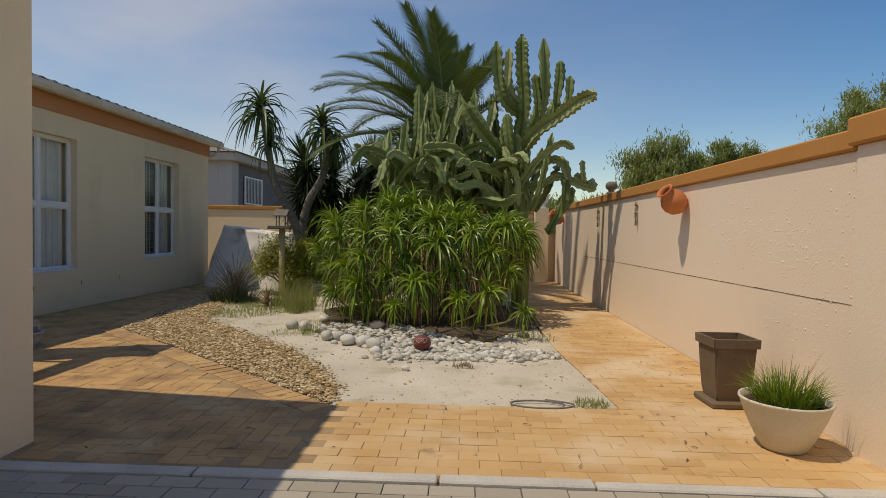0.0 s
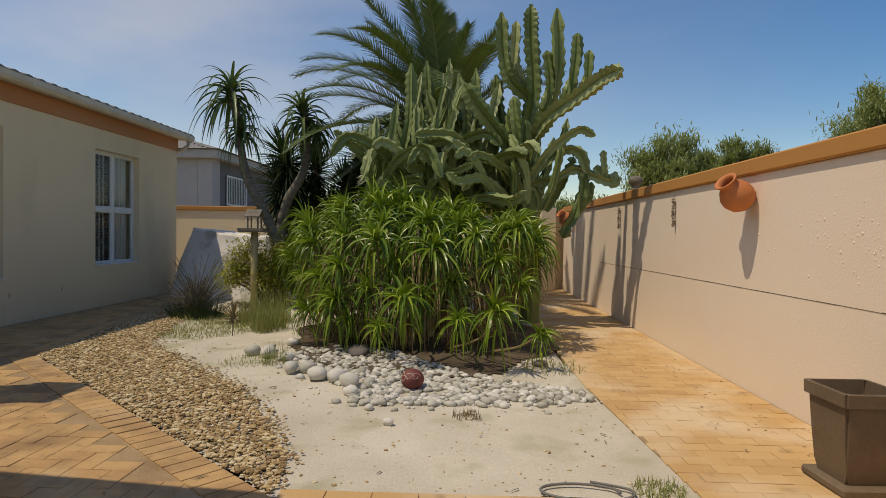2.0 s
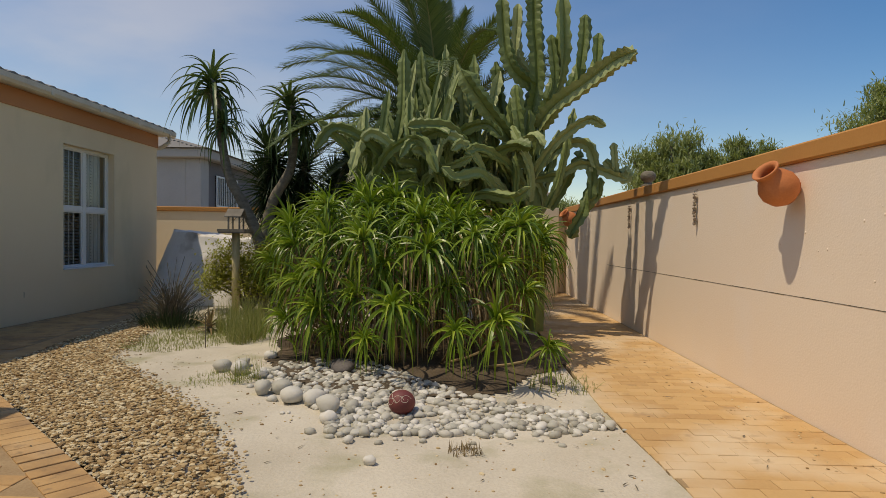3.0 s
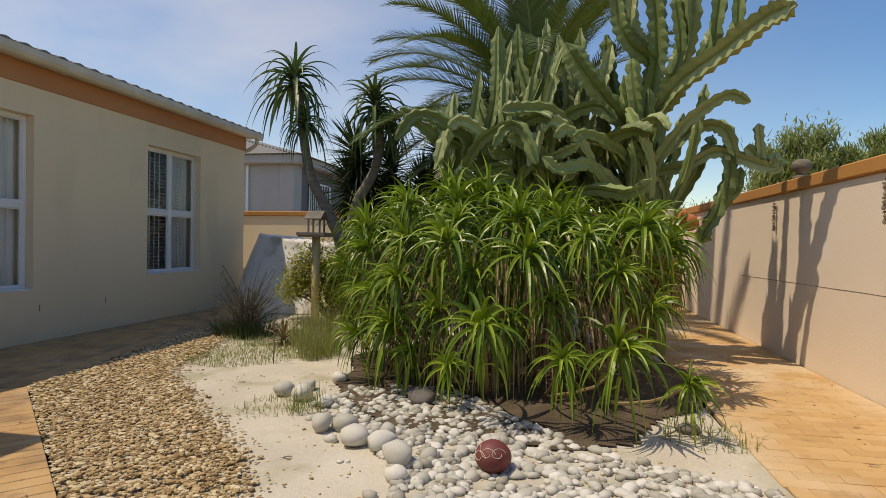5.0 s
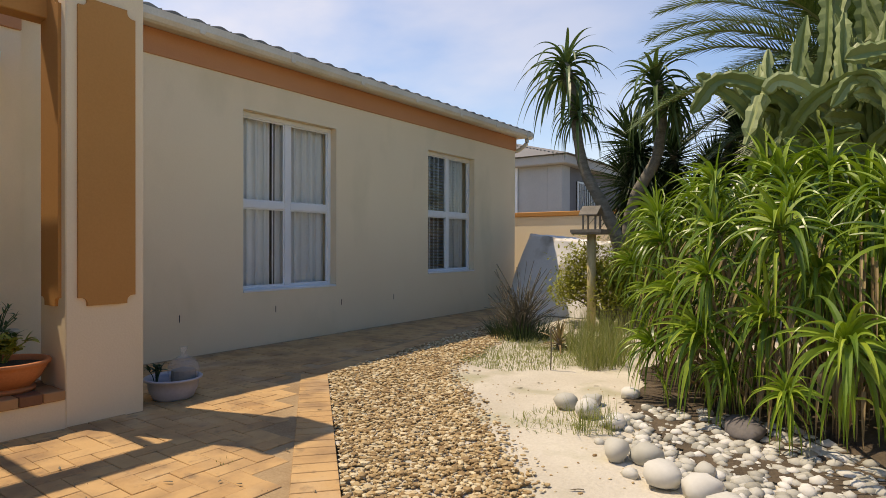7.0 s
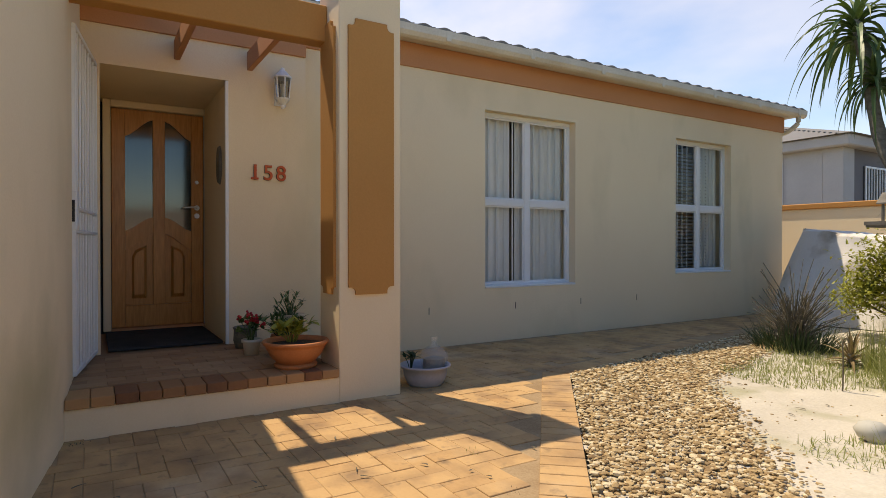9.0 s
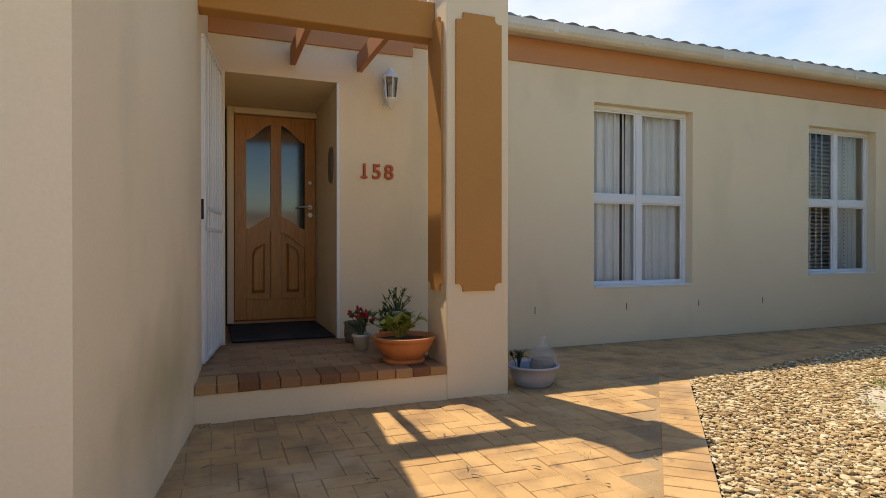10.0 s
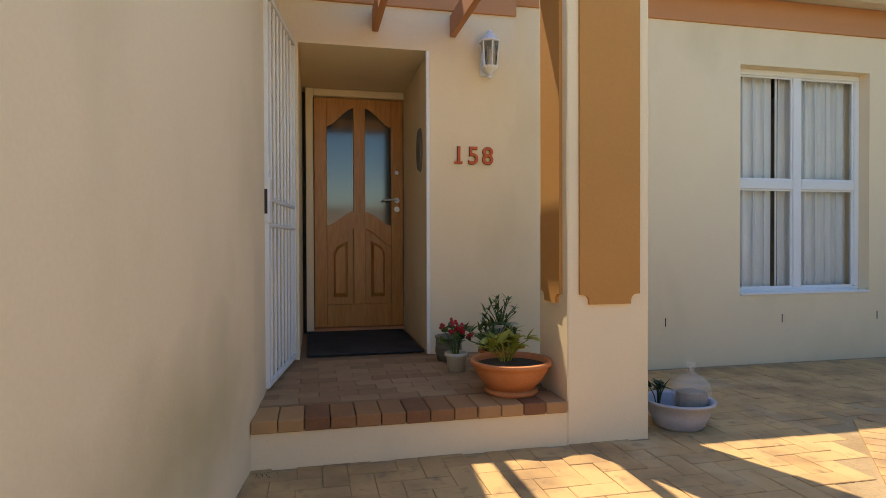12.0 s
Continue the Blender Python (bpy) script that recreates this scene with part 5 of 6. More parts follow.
part("stems", bm, M_DEAD, bush, "tangled brown stems")["kind"] = "stuff"
vs, fs = [], []
for i in range(900):
    a, s = brng.uniform(0, 6.28), brng.random() ** 0.9
    p = dome(a, s, brng.uniform(0.5, 0.78))
    out = Vector((math.cos(a) * 0.6, math.sin(a) * 0.6, brng.uniform(-0.8, 0.2))).normalized()
    add_leaf(vs, fs, p, out, Vector((0, 0, 1)), brng.uniform(0.25, 0.5), brng.uniform(0.022, 0.04), 2.8, 5, 0.3)
from_lists("hanging_leaves", vs, fs, M_LEAF, bush)["kind"] = "stuff"
vs, fs = [], []
for i in range(1500):
    a, s = brng.uniform(0, 6.28), 0.75 * brng.random() ** 1.8
    p = dome(a, s, brng.uniform(0.78, 0.97)) - Vector((0, 0, brng.uniform(0.0, 0.3)))
    out = Vector((math.cos(a) * 0.4, math.sin(a) * 0.4, brng.uniform(-1, -0.3))).normalized()
    add_leaf(vs, fs, p, out, Vector((0, 0, 1)), min(p.z, brng.uniform(0.2, 0.5)), brng.uniform(0.010, 0.024), 2.5, 5, 0.4)
from_lists("dead_leaves", vs, fs, M_DEAD, bush, "withered brown hanging leaves")["kind"] = "stuff"

# ---- candelabra cactus ----
cac = thing("candelabra_cactus", 0.97, 10.1, 0, "tall many-armed candelabra cactus, grey green and ribbed", "cactus")
crng = random.Random(3)


def arm(pts, r, ribs=4, wob=0.12):
    pts = [Vector(p) - Vector((0.97, 10.1, 0)) for p in pts]
    ln = sum((b - a).length for a, b in zip(pts, pts[1:]))
    n = max(10, int(ln / 0.055))
    ph = crng.uniform(0, 6)
    seg = crng.uniform(0.32, 0.48)

    def rad(u):
        s = u * ln / seg + ph
        return r * (0.86 + 0.20 * abs(math.sin(s * math.pi)) ** 0.6) * (1 if u < 0.93 else max(0.25, (1 - u) / 0.07)) * (0.8 + 0.2 * min(1, u * 6))

    bm = bmesh.new()
    tube(bm, smooth_path(pts, n), rad, 16, 0.76, ribs, 0.13, crng.uniform(-0.5, 0.5))
    return part("cactus_arm", bm, M_CACTUS, cac, smooth=False)


bm = bmesh.new()
tube(bm, smooth_path([(0, 0, -0.05), (0.02, 0, 0.8), (-0.03, 0, 1.6), (-0.02, 0, 2.15)], 24), lambda u: 0.16 - 0.03 * u, 14, 0.2, 5)
part("trunk", bm, M_CACTUS, cac)
arm([(0.95, 10.1, 2.05), (0.90, 10.1, 2.7), (0.98, 10.1, 3.3), (0.93, 10.1, 4.0), (0.92, 10.1, 4.45)], 0.13)
arm([(0.97, 10.1, 2.7), (1.15, 10.0, 3.0), (1.27, 9.9, 3.5), (1.24, 9.85, 4.3)], 0.10)
arm([(0.93, 10.1, 3.15), (0.66, 10.0, 3.35), (0.55, 10.0, 3.7), (0.50, 10.0, 4.3)], 0.11)
arm([(0.9, 10.15, 3.3), (0.72, 10.2, 3.6), (0.73, 10.2, 4.25)], 0.09)
arm([(1.0, 10.0, 2.6), (1.15, 9.7, 2.82), (1.45, 9.3, 3.0), (1.68, 9.0, 3.15), (1.86, 8.8, 3.2)], 0.12)
arm([(1.25, 9.55, 2.88), (1.38, 9.5, 3.15), (1.45, 9.5, 3.55), (1.46, 9.5, 3.85)], 0.085)
arm([(1.4, 9.4, 2.98), (1.56, 9.4, 3.2), (1.60, 9.4, 3.6)], 0.075)
arm([(1.1, 9.9, 2.95), (1.18, 9.9, 3.3), (1.12, 9.9, 3.75)], 0.08)
arm([(0.95, 10.0, 1.95), (1.25, 9.85, 2.0), (1.5, 9.75, 2.12), (1.75, 9.65, 2.02), (1.95, 9.6, 1.95), (2.02, 9.6, 2.08)], 0.075)
arm([(1.0, 9.95, 2.1), (1.3, 9.8, 2.36), (1.55, 9.7, 2.34), (1.66, 9.65, 2.05)], 0.085)
arm([(1.62, 9.72, 2.2), (1.62, 9.7, 1.9), (1.55, 9.7, 1.6), (1.42, 9.7, 1.35), (1.36, 9.7, 1.2)], 0.085)
arm([(1.55, 9.7, 1.65), (1.68, 9.7, 1.72), (1.72, 9.7, 1.95)], 0.06)
arm([(1.88, 9.62, 1.98), (1.86, 9.6, 2.15), (1.84, 9.6, 2.36)], 0.055)
arm([(1.75, 9.64, 2.15), (1.98, 9.6, 1.92), (2.06, 9.6, 2.02)], 0.06)
arm([(0.92, 10.0, 2.05), (0.6, 9.8, 2.45), (0.25, 9.6, 2.85), (0.0, 9.55, 3.2)], 0.125)
arm([(0.9, 10.1, 2.2), (0.55, 10.2, 2.8), (0.45, 10.2, 3.5)], 0.09)
arm([(0.75, 9.9, 2.28), (0.72, 9.8, 2.7), (0.68, 9.8, 3.1)], 0.085)
arm([(0.9, 10.0, 2.1), (0.83, 9.85, 2.4), (0.85, 9.85, 2.8)], 0.09)
# tall arms standing in front of the palm
for i in range(13):
    x, y = -0.85 + i * 0.11 + crng.uniform(-0.06, 0.06), crng.uniform(10.0, 10.8)
    h = crng.uniform(2.9, 3.75)
    arm([(x * 0.7 + 0.1, y, 1.6), (x, y, 2.2), (x + crng.uniform(-0.08, 0.08), y, (2.2 + h) / 2), (x + crng.uniform(-0.1, 0.1), y, h)], crng.uniform(0.065, 0.095))
# short arms crowding the fork, some leaning out
for i in range(16):
    x, y = crng.uniform(0.15, 1.45), crng.uniform(9.55, 10.5)
    z = crng.uniform(1.45, 2.05)
    h = z + crng.uniform(0.45, 0.95) * (1.15 - 0.45 * abs(x - 0.8))
    lean = crng.uniform(-0.3, 0.3)
    arm([(0.9 + (x - 0.9) * 0.6, y + 0.1, z - 0.35), (x, y, z), (x + lean * 0.5, y - 0.05, (z + h) / 2), (x + lean, y + crng.uniform(-0.15, 0.1), h)], crng.uniform(0.05, 0.075), crng.choice((3, 4)))
# the crowd of lower arms, some upright and some flopped over
for i in range(44):
    x = -1.3 + i / 44 * 2.0 + crng.uniform(-0.08, 0.08)
    y = crng.uniform(9.6, 10.6)
    h = crng.uniform(2.3, 3.0) + 0.55 * math.exp(-((x + 0.35) / 0.45) ** 2) * crng.uniform(0.5, 1.1)
    b = crng.uniform(1.75, 2.1)
    arm([(x + crng.uniform(-0.25, 0.3), y + 0.15, b - 0.5), (x + crng.uniform(-0.1, 0.1), y, b + 0.15), (x + crng.uniform(-0.05, 0.05), y - 0.05, (b + h) / 2), (x + crng.uniform(-0.22, 0.22), y + crng.uniform(-0.1, 0.1), h)], crng.uniform(0.045, 0.075))
for i in range(26):
    x = -1.15 + i / 26 * 2.1
    y = crng.uniform(9.3, 9.8)
    s = crng.choice((-1, -1, 1))
    ln = crng.uniform(0.3, 0.8)
    z = crng.uniform(1.75, 2.5)
    up = crng.uniform(-0.15, 0.35)
    arm([(x, y + 0.3, z - 0.25), (x + s * ln * 0.35, y, z + up * 0.5), (x + s * ln * 0.8, y - 0.15, z + up + crng.uniform(-0.05, 0.1)), (x + s * ln * 1.05, y - 0.25, z + up * crng.uniform(-1.0, 1.6))], crng.uniform(0.06, 0.085), 3)
for i in range(9):
    x, y = -0.9 + 0.2 * i + crng.uniform(-0.05, 0.05), crng.uniform(9.9, 10.5)
    arm([(x * 0.9, y, -0.02), (x, y, 0.8), (x + crng.uniform(-0.1, 0.1), y - 0.05, 1.5), (x, y - 0.1, 1.95)], 0.08)

# ---- date palm ----
palm = thing("date_palm", -0.35, 12.7, 0, "feathery date palm rising behind the cactus", "palm tree")
prng = random.Random(21)
bm = bmesh.new()
tube(bm, [Vector((0, 0, z)) for z in (-0.05, 0.4, 0.9, 1.4, 1.9, 2.4, 2.9)], lambda u: 0.26 + 0.05 * math.sin(u * 40), 14)
part("trunk", bm, M_BARK, palm, "stubby rough palm trunk")


def frond_mesh(el, length, droop):
    vs, fs = [], []
    d = Vector((math.cos(el), 0, math.sin(el)))
    p = Vector((0.15 * math.cos(el), 0, 0))
    n = 60
    spine = []
    for k in range(n + 1):
        spine.append((p.copy(), d.copy()))
        p = p + d * (length / n)
        d = (d + Vector((0, 0, -droop / n * (0.4 + 1.2 * k / n)))).normalized()
    side = Vector((0, 1, 0))
    for k in range(6, n + 1):
        u = k / n
        p, d = spine[k]
        nrm = side.cross(d).normalized()
        ll = 0.46 * (math.sin(math.pi * (0.12 + 0.80 * u)) ** 0.6) * prng.uniform(0.9, 1.1)
        for s in (-1, 1):
            for rep in range(2):
                out = (d * (0.55 + 0.75 * u) + side * s * 0.95 + nrm * -prng.uniform(0.25, 0.6) * (1 if rep else 0.5)).normalized()
                add_leaf(vs, fs, p + d * rep * length / n * 0.5, out, nrm, ll, 0.026, 0.5, 3, 0.2)
    me = bpy.data.meshes.new("frond")
    me.from_pydata(vs, [], fs)
    me.materials.append(M_PALM)
    bm = bmesh.new()
    tube(bm, [q[0] for q in spine[::3]], lambda u: 0.024 - 0.02 * u, 6)
    r = bpy.data.meshes.new("rachis")
    bm.to_mesh(r)
    bm.free()
    r.materials.append(M_RACHIS)
    return me, r


kinds = [frond_mesh(radians(e), l, dr) for e, l, dr in ((84, 2.25, 0.5), (68, 2.65, 1.0), (52, 3.1, 1.35), (36, 3.1, 1.4), (16, 3.0, 1.1), (-8, 2.2, 0.8))]
for i in range(80):
    k = min(5, int(6 * (i / 80) ** 0.8))
    a = i * 2.39996 + prng.uniform(-0.2, 0.2)
    if k >= 3 and math.cos(a) > 0.4:
        continue
    short = 0.8 if math.cos(a) > 0.3 else 1.0
    m = pose(0, 0, 3.15 - 0.05 * k, 0, prng.uniform(-5, 5), math.degrees(a)) @ Matrix.Scale(short * prng.uniform(0.88, 1.06), 4)
    fr_ob = piece("frond", kinds[k][0], palm, m)
    piece("rachis", kinds[k][1], fr_ob, Matrix.Identity(4))

# ---- tree aloes and yucca ----
arng = random.Random(8)
crown = [rosette_mesh("crown", M_ALOEDARK, arng, 54, 1.02, 0.074, 3.8, (-0.10, 0.80), 10, 0.3, 0.26) for _ in range(2)]
spear = [rosette_mesh("spear_crown", M_SPEAR, arng, 230, 0.85, 0.05, 0.5, (-0.7, 0.9), 4, 0.25, 0.5) for _ in range(2)]


def tree_aloe(path, r, crowns, label):
    x0, y0, z0 = path[0]
    t = thing("tree_aloe", x0, y0, 0, label, "tree", "tree aloes")
    off = Vector((x0, y0, 0))
    bm = bmesh.new()
    tube(bm, smooth_path([Vector(p) - off for p in path], 26), lambda u: r * (1 - 0.45 * u) * (1 + 0.06 * math.sin(u * 60)), 10)
    part("trunk", bm, M_BARK, t, "bare grey leaning trunk", True)
    for x, y, z, s, k in crowns:
        piece("leaf_crown", crown[k], t, Matrix.Translation(Vector((x, y, z)) - off) @ pose(0, 0, 0, arng.uniform(-8, 8), arng.uniform(-10, 6), arng.uniform(0, 360)) @ Matrix.Scale(s, 4))
        bm = bmesh.new()
        b = Vector((x, y, z)) - off
        near = Vector(path[-2]) - off
        tube(bm, smooth_path([near, (near + b) / 2 + Vector((0.03, 0, 0.05)), b], 6), r * 0.5, 8)
        part("branch", bm, M_BARK, t, smooth=True)
    return t


tree_aloe([(-3.02, 11.5, -0.03), (-3.10, 11.5, 1.0), (-3.30, 11.48, 1.55), (-3.58, 11.45, 2.1), (-3.72, 11.45, 2.8), (-3.86, 11.45, 3.6)], 0.10, [(-3.86, 11.45, 3.60, 1.04, 0), (-3.66, 11.4, 2.95, 0.72, 1)], "slender tree aloe with drooping dark leaf crown")
tree_aloe([(-3.25, 12.3, -0.03), (-3.28, 12.25, 0.9), (-3.15, 12.2, 1.7), (-2.84, 12.2, 2.3), (-2.78, 12.2, 2.9), (-2.84, 12.2, 3.4)], 0.105, [(-2.86, 12.2, 3.36, 1.05, 1), (-2.6, 12.1, 3.0, 0.7, 0)], "forked tree aloe with dense dark leaf crowns")
yu = thing("yucca", -3.15, 12.85, 0, "dark spear-leaved yucca crowding between the aloes", "plant")
bm = bmesh.new()
tube(bm, smooth_path([(0, 0, -0.03), (-0.1, 0, 1.2), (-0.3, 0, 2.2), (-0.2, 0, 2.8)], 14), 0.09, 9)
part("trunk", bm, M_BARK, yu)
for x, y, z, s in ((-0.25, 0, 2.75, 0.95), (-0.35, 0.1, 2.25, 0.95), (0.05, -0.05, 1.95, 0.95), (0.35, 0.1, 2.55, 0.9), (0.9, 0.1, 2.2, 0.9), (0.7, -0.1, 1.7, 0.85), (1.25, -0.3, 2.75, 0.85), (1.5, -0.5, 2.2, 0.9), (-0.2, 0.1, 1.5, 0.7)):
    piece("leaf_crown", spear[arng.randrange(2)], yu, Matrix.Translation((x, y, z)) @ pose(0, 0, 0, arng.uniform(-20, 20), arng.uniform(-20, 20), arng.uniform(0, 360)) @ Matrix.Scale(s * 1.15, 4))
    bm = bmesh.new()
    tube(bm, smooth_path([(x * 0.3, y * 0.3, 0.6), (x * 0.8, y, z * 0.7), (x, y, z)], 6), 0.05, 7)
    part("branch", bm, M_BARK, yu)


# ---- shrub, tufts, dry plants ----
def shrub(name, x, y, z, rx, rz, n, lsize, material, label, category, seed, clumps=26):
    r = random.Random(seed)
    t = thing(name, x, y, z, label, category)
    vs, fs = [], []
    bm = bmesh.new()
    cs = []
    for i in range(clumps):
        a, e = r.uniform(0, 6.28), math.asin(r.uniform(-0.1, 1.0))
        k = r.uniform(0.55, 1.0)
        c = Vector((rx * k * math.cos(a) * math.cos(e), rx * k * math.sin(a) * math.cos(e), rz * (0.35 + 0.65 * k * math.sin(e))))
        cs.append(c)
        tube(bm, smooth_path([(0, 0, -0.02), tuple(c * 0.5 + Vector((0, 0, rz * 0.08))), tuple(c)], 4), lambda u: 0.03 * rx * (1.2 - u), 5)
    part("branches", bm, M_TWIG, t)
    for i in range(n):
        c = r.choice(cs)
        p = c + Vector((r.gauss(0, 1), r.gauss(0, 1), r.gauss(0, 0.8))) * rx * 0.17
        a, e = r.uniform(0, 6.28), r.uniform(-0.5, 1.1)
        add_leaf(vs, fs, p, Vector((math.cos(a) * math.cos(e), math.sin(a) * math.cos(e), math.sin(e))), Vector((0, 0, 1)), lsize * r.uniform(0.7, 1.3), lsize * 0.55, 0.6, 2, 0.2)
    from_lists("leaves", vs, fs, material, t)
    return t


shrub("yellow_shrub", -3.28, 11.5, 0, 0.70, 1.08, 9000, 0.06, M_SHRUB, "rounded yellow-green leafy shrub behind the feeder", "shrub", 4)
shrub("low_shrub", -2.35, 11.3, 0, 0.55, 1.0, 2600, 0.05, M_ALOEDARK, "dark green leafy shrub beside the aloe bush", "shrub", 9)


def tuft(name, x, y, n, r, h, w, material, label, seed, spread=0.5):
    g = random.Random(seed)
    vs, fs = [], []
    for i in range(n):
        a, q = g.uniform(0, 6.28), r * math.sqrt(g.random())
        px, py = x + q * math.cos(a), y + q * math.sin(a)
        b, e = g.uniform(0, 6.28), math.pi / 2 - abs(g.gauss(0, spread))
        add_leaf(vs, fs, Vector((px, py, bed_height(px, py) - 0.005)), Vector((math.cos(b) * math.cos(e), math.sin(b) * math.cos(e), math.sin(e))), Vector((0, 0, 1)), h * g.uniform(0.4, 1.15), w, g.uniform(0.1, 0.9), 3, 0.25)
    ob = from_lists(name, vs, fs, material)
    return tagged(ob, label, "grass", kind="stuff")


tuft("tall_grass", -2.62, 9.6, 800, 0.34, 0.44, 0.005, M_GRASS, "fine feathery green grass tuft", 1, 0.3)
tuft("tall_grass", -2.35, 8.9, 500, 0.22, 0.34, 0.005, M_GRASS, "fine feathery green grass tuft", 2, 0.35)
tuft("short_grass", -3.15, 8.9, 2600, 0.62, 0.06, 0.006, M_GRASS, "sparse dry grass on the sand", 3, 1.0)
tuft("short_grass", -3.3, 9.9, 2200, 0.6, 0.07, 0.006, M_GRASS, "sparse dry grass on the sand", 4, 0.8)
tuft("short_grass", -1.72, 7.2, 110, 0.14, 0.2, 0.005, M_GRASS, "small dry grass tuft among the pebbles", 5, 0.6)
tuft("short_grass", -1.95, 7.25, 300, 0.3, 0.06, 0.005, M_GRASS, "small dry grass tuft on the sand", 15, 0.9)
tuft("weed_patch", 0.98, 4.68, 240, 0.13, 0.06, 0.007, M_GRASS, "small weeds at the edge of the sand", 6, 0.9)
tuft("weed_patch", 0.05, 5.75, 120, 0.10, 0.06, 0.006, M_DEAD, "small dry weed on the sand", 7, 0.9)
tuft("weed_patch", 0.85, 7.25, 170, 0.3, 0.10, 0.008, M_GRASS, "weeds under the edge of the bush", 8, 0.8)
for i, (wx, wy) in enumerate(((-2.75, 5.35), (-2.55, 5.5), (-3.0, 5.62), (-3.25, 5.1))):
    tuft("joint_weed", wx, wy, 60, 0.05, 0.03, 0.006, M_TWIG if i % 2 else M_GRASS, "tiny weed growing between pavers", 20 + i, 1.1)
tuft("joint_weed", -4.14, 3.94, 90, 0.05, 0.025, 0.008, M_TWIG, "dark weeds in the corner of the step", 30, 1.0)

dry = thing("dry_bush", -3.72, 9.95, 0, "leafless grey twiggy bush on the gravel edge", "shrub")
drng = random.Random(14)
bm = bmesh.new()
for i in range(130):
    a, s = drng.uniform(0, 6.28), drng.uniform(0.1, 0.42)
    h = drng.uniform(0.2, 0.62) if i % 9 else drng.uniform(0.6, 0.9)
    p1 = Vector((s * 0.4 * math.cos(a), s * 0.4 * math.sin(a), h * 0.5))
    p2 = Vector((s * math.cos(a) + drng.gauss(0, 0.05), s * math.sin(a) + drng.gauss(0, 0.05), h))
    tube(bm, smooth_path([(0.25 * math.cos(a) * drng.random(), 0.2 * math.sin(a) * drng.random(), -0.02), tuple(p1), tuple(p2)], 5), 0.0045, 4)
    q = p1 + Vector((drng.gauss(0, 0.12), drng.gauss(0, 0.12), drng.uniform(0.05, 0.2)))
    tube(bm, [p1, q], 0.003, 4)
part("twigs", bm, M_TWIG, dry)["kind"] = "stuff"
vs, fs = [], []
for i in range(420):
    a, s = drng.uniform(0, 6.28), 0.36 * math.sqrt(drng.random())
    e = drng.uniform(0.6, 1.5)
    add_leaf(vs, fs, Vector((s * math.cos(a), s * math.sin(a), 0)), Vector((math.cos(a) * math.cos(e), math.sin(a) * math.cos(e), math.sin(e))), Vector((0, 0, 1)), drng.uniform(0.15, 0.34), 0.012, 0.4, 3, 0.3)
from_lists("grey_leaves", vs, fs, M_SPEAR, dry)
br = thing("dry_aloe", -3.05, 9.55, bed_height(-3.05, 9.55), "half withered brown aloe rosette", "plant")
piece("leaf_rosette", rosette_mesh("leaf_rosette", M_DEAD, drng, 30, 0.34, 0.04, 1.0, (0.0, 0.95)), br, Matrix.Translation((0, 0, 0.12)))
bm = bmesh.new()
tube(bm, [Vector((0, 0, -0.03)), Vector((0, 0, 0.12))], 0.03, 8)
part("stump", bm, M_BARK, br)
fl = thing("garden_torch", -2.66, 8.55, bed_height(-2.66, 8.55), "small rusty garden stake with hooked top", "stake")
bm = bmesh.new()
tube(bm, smooth_path([(0, 0, -0.03), (0.005, 0, 0.2), (0, 0, 0.34), (0.025, 0, 0.38), (0.04, 0, 0.35)], 12), 0.006, 6)
part("rod", bm, M_TWIG, fl)

# ---- beyond the walls ----
def tree(x, y, trunk_h, r, rz, n, lsize, label, seed, clumps):
    g = random.Random(seed)
    t = thing("tree", x, y, -0.08, label, "tree", "trees beyond the wall")
    bm = bmesh.new()
    tube(bm, smooth_path([(0, 0, 0), (0.1, 0, trunk_h * 0.6), (0, 0.1, trunk_h + rz * 0.6)], 8), lambda u: 0.22 * (1.1 - u), 8)
    cs = []
    for i in range(clumps):
        a, e = g.uniform(0, 6.28), math.asin(g.uniform(-0.5, 1.0))
        k = g.uniform(0.5, 1.05)
        c = Vector((r * k * math.cos(a) * math.cos(e), r * k * math.sin(a) * math.cos(e), trunk_h + rz * (0.5 + 0.6 * k * math.sin(e))))
        cs.append((c, g.uniform(0.5, 1.1)))
        tube(bm, smooth_path([(0, 0, trunk_h * 0.8), tuple(Vector((c.x * 0.5, c.y * 0.5, (c.z + trunk_h) / 2))), tuple(c)], 4), 0.05, 5)
    part("trunk", bm, M_BARK, t, "branching trunk")
    vs, fs = [], []
    for i in range(n):
        c, s = g.choice(cs)
        p = c + Vector((g.gauss(0, 1), g.gauss(0, 1), g.gauss(0, 0.9))) * r * 0.13 * s
        a, e = g.uniform(0, 6.28), g.uniform(0.0, 1.5)
        add_leaf(vs, fs, p, Vector((math.cos(a) * math.cos(e), math.sin(a) * math.cos(e), math.sin(e))), Vector((0, 0, 1)), lsize * g.uniform(0.6, 1.5), lsize * 0.32, 0.4, 2, 0.2)
    from_lists("crown", vs, fs, M_OLIVE, t)
    return t


tree(9.2, 27.0, 1.6, 2.3, 3.6, 20000, 0.22, "grey-green bushy tree beyond the garden wall", 31, 60)
tree(12.6, 28.5, 1.6, 1.9, 3.6, 15000, 0.22, "grey-green bushy tree beyond the garden wall", 32, 40)
tree(18.6, 27.0, 3.0, 2.7, 4.6, 20000, 0.22, "taller grey-green tree beyond the garden wall", 33, 60)
tree(5.4, 40.0, 1.0, 2.6, 2.3, 8000, 0.26, "low distant green tree", 34, 40)
tree(9.5, 42.0, 1.0, 2.8, 2.5, 8000, 0.26, "low distant green tree", 35, 40)

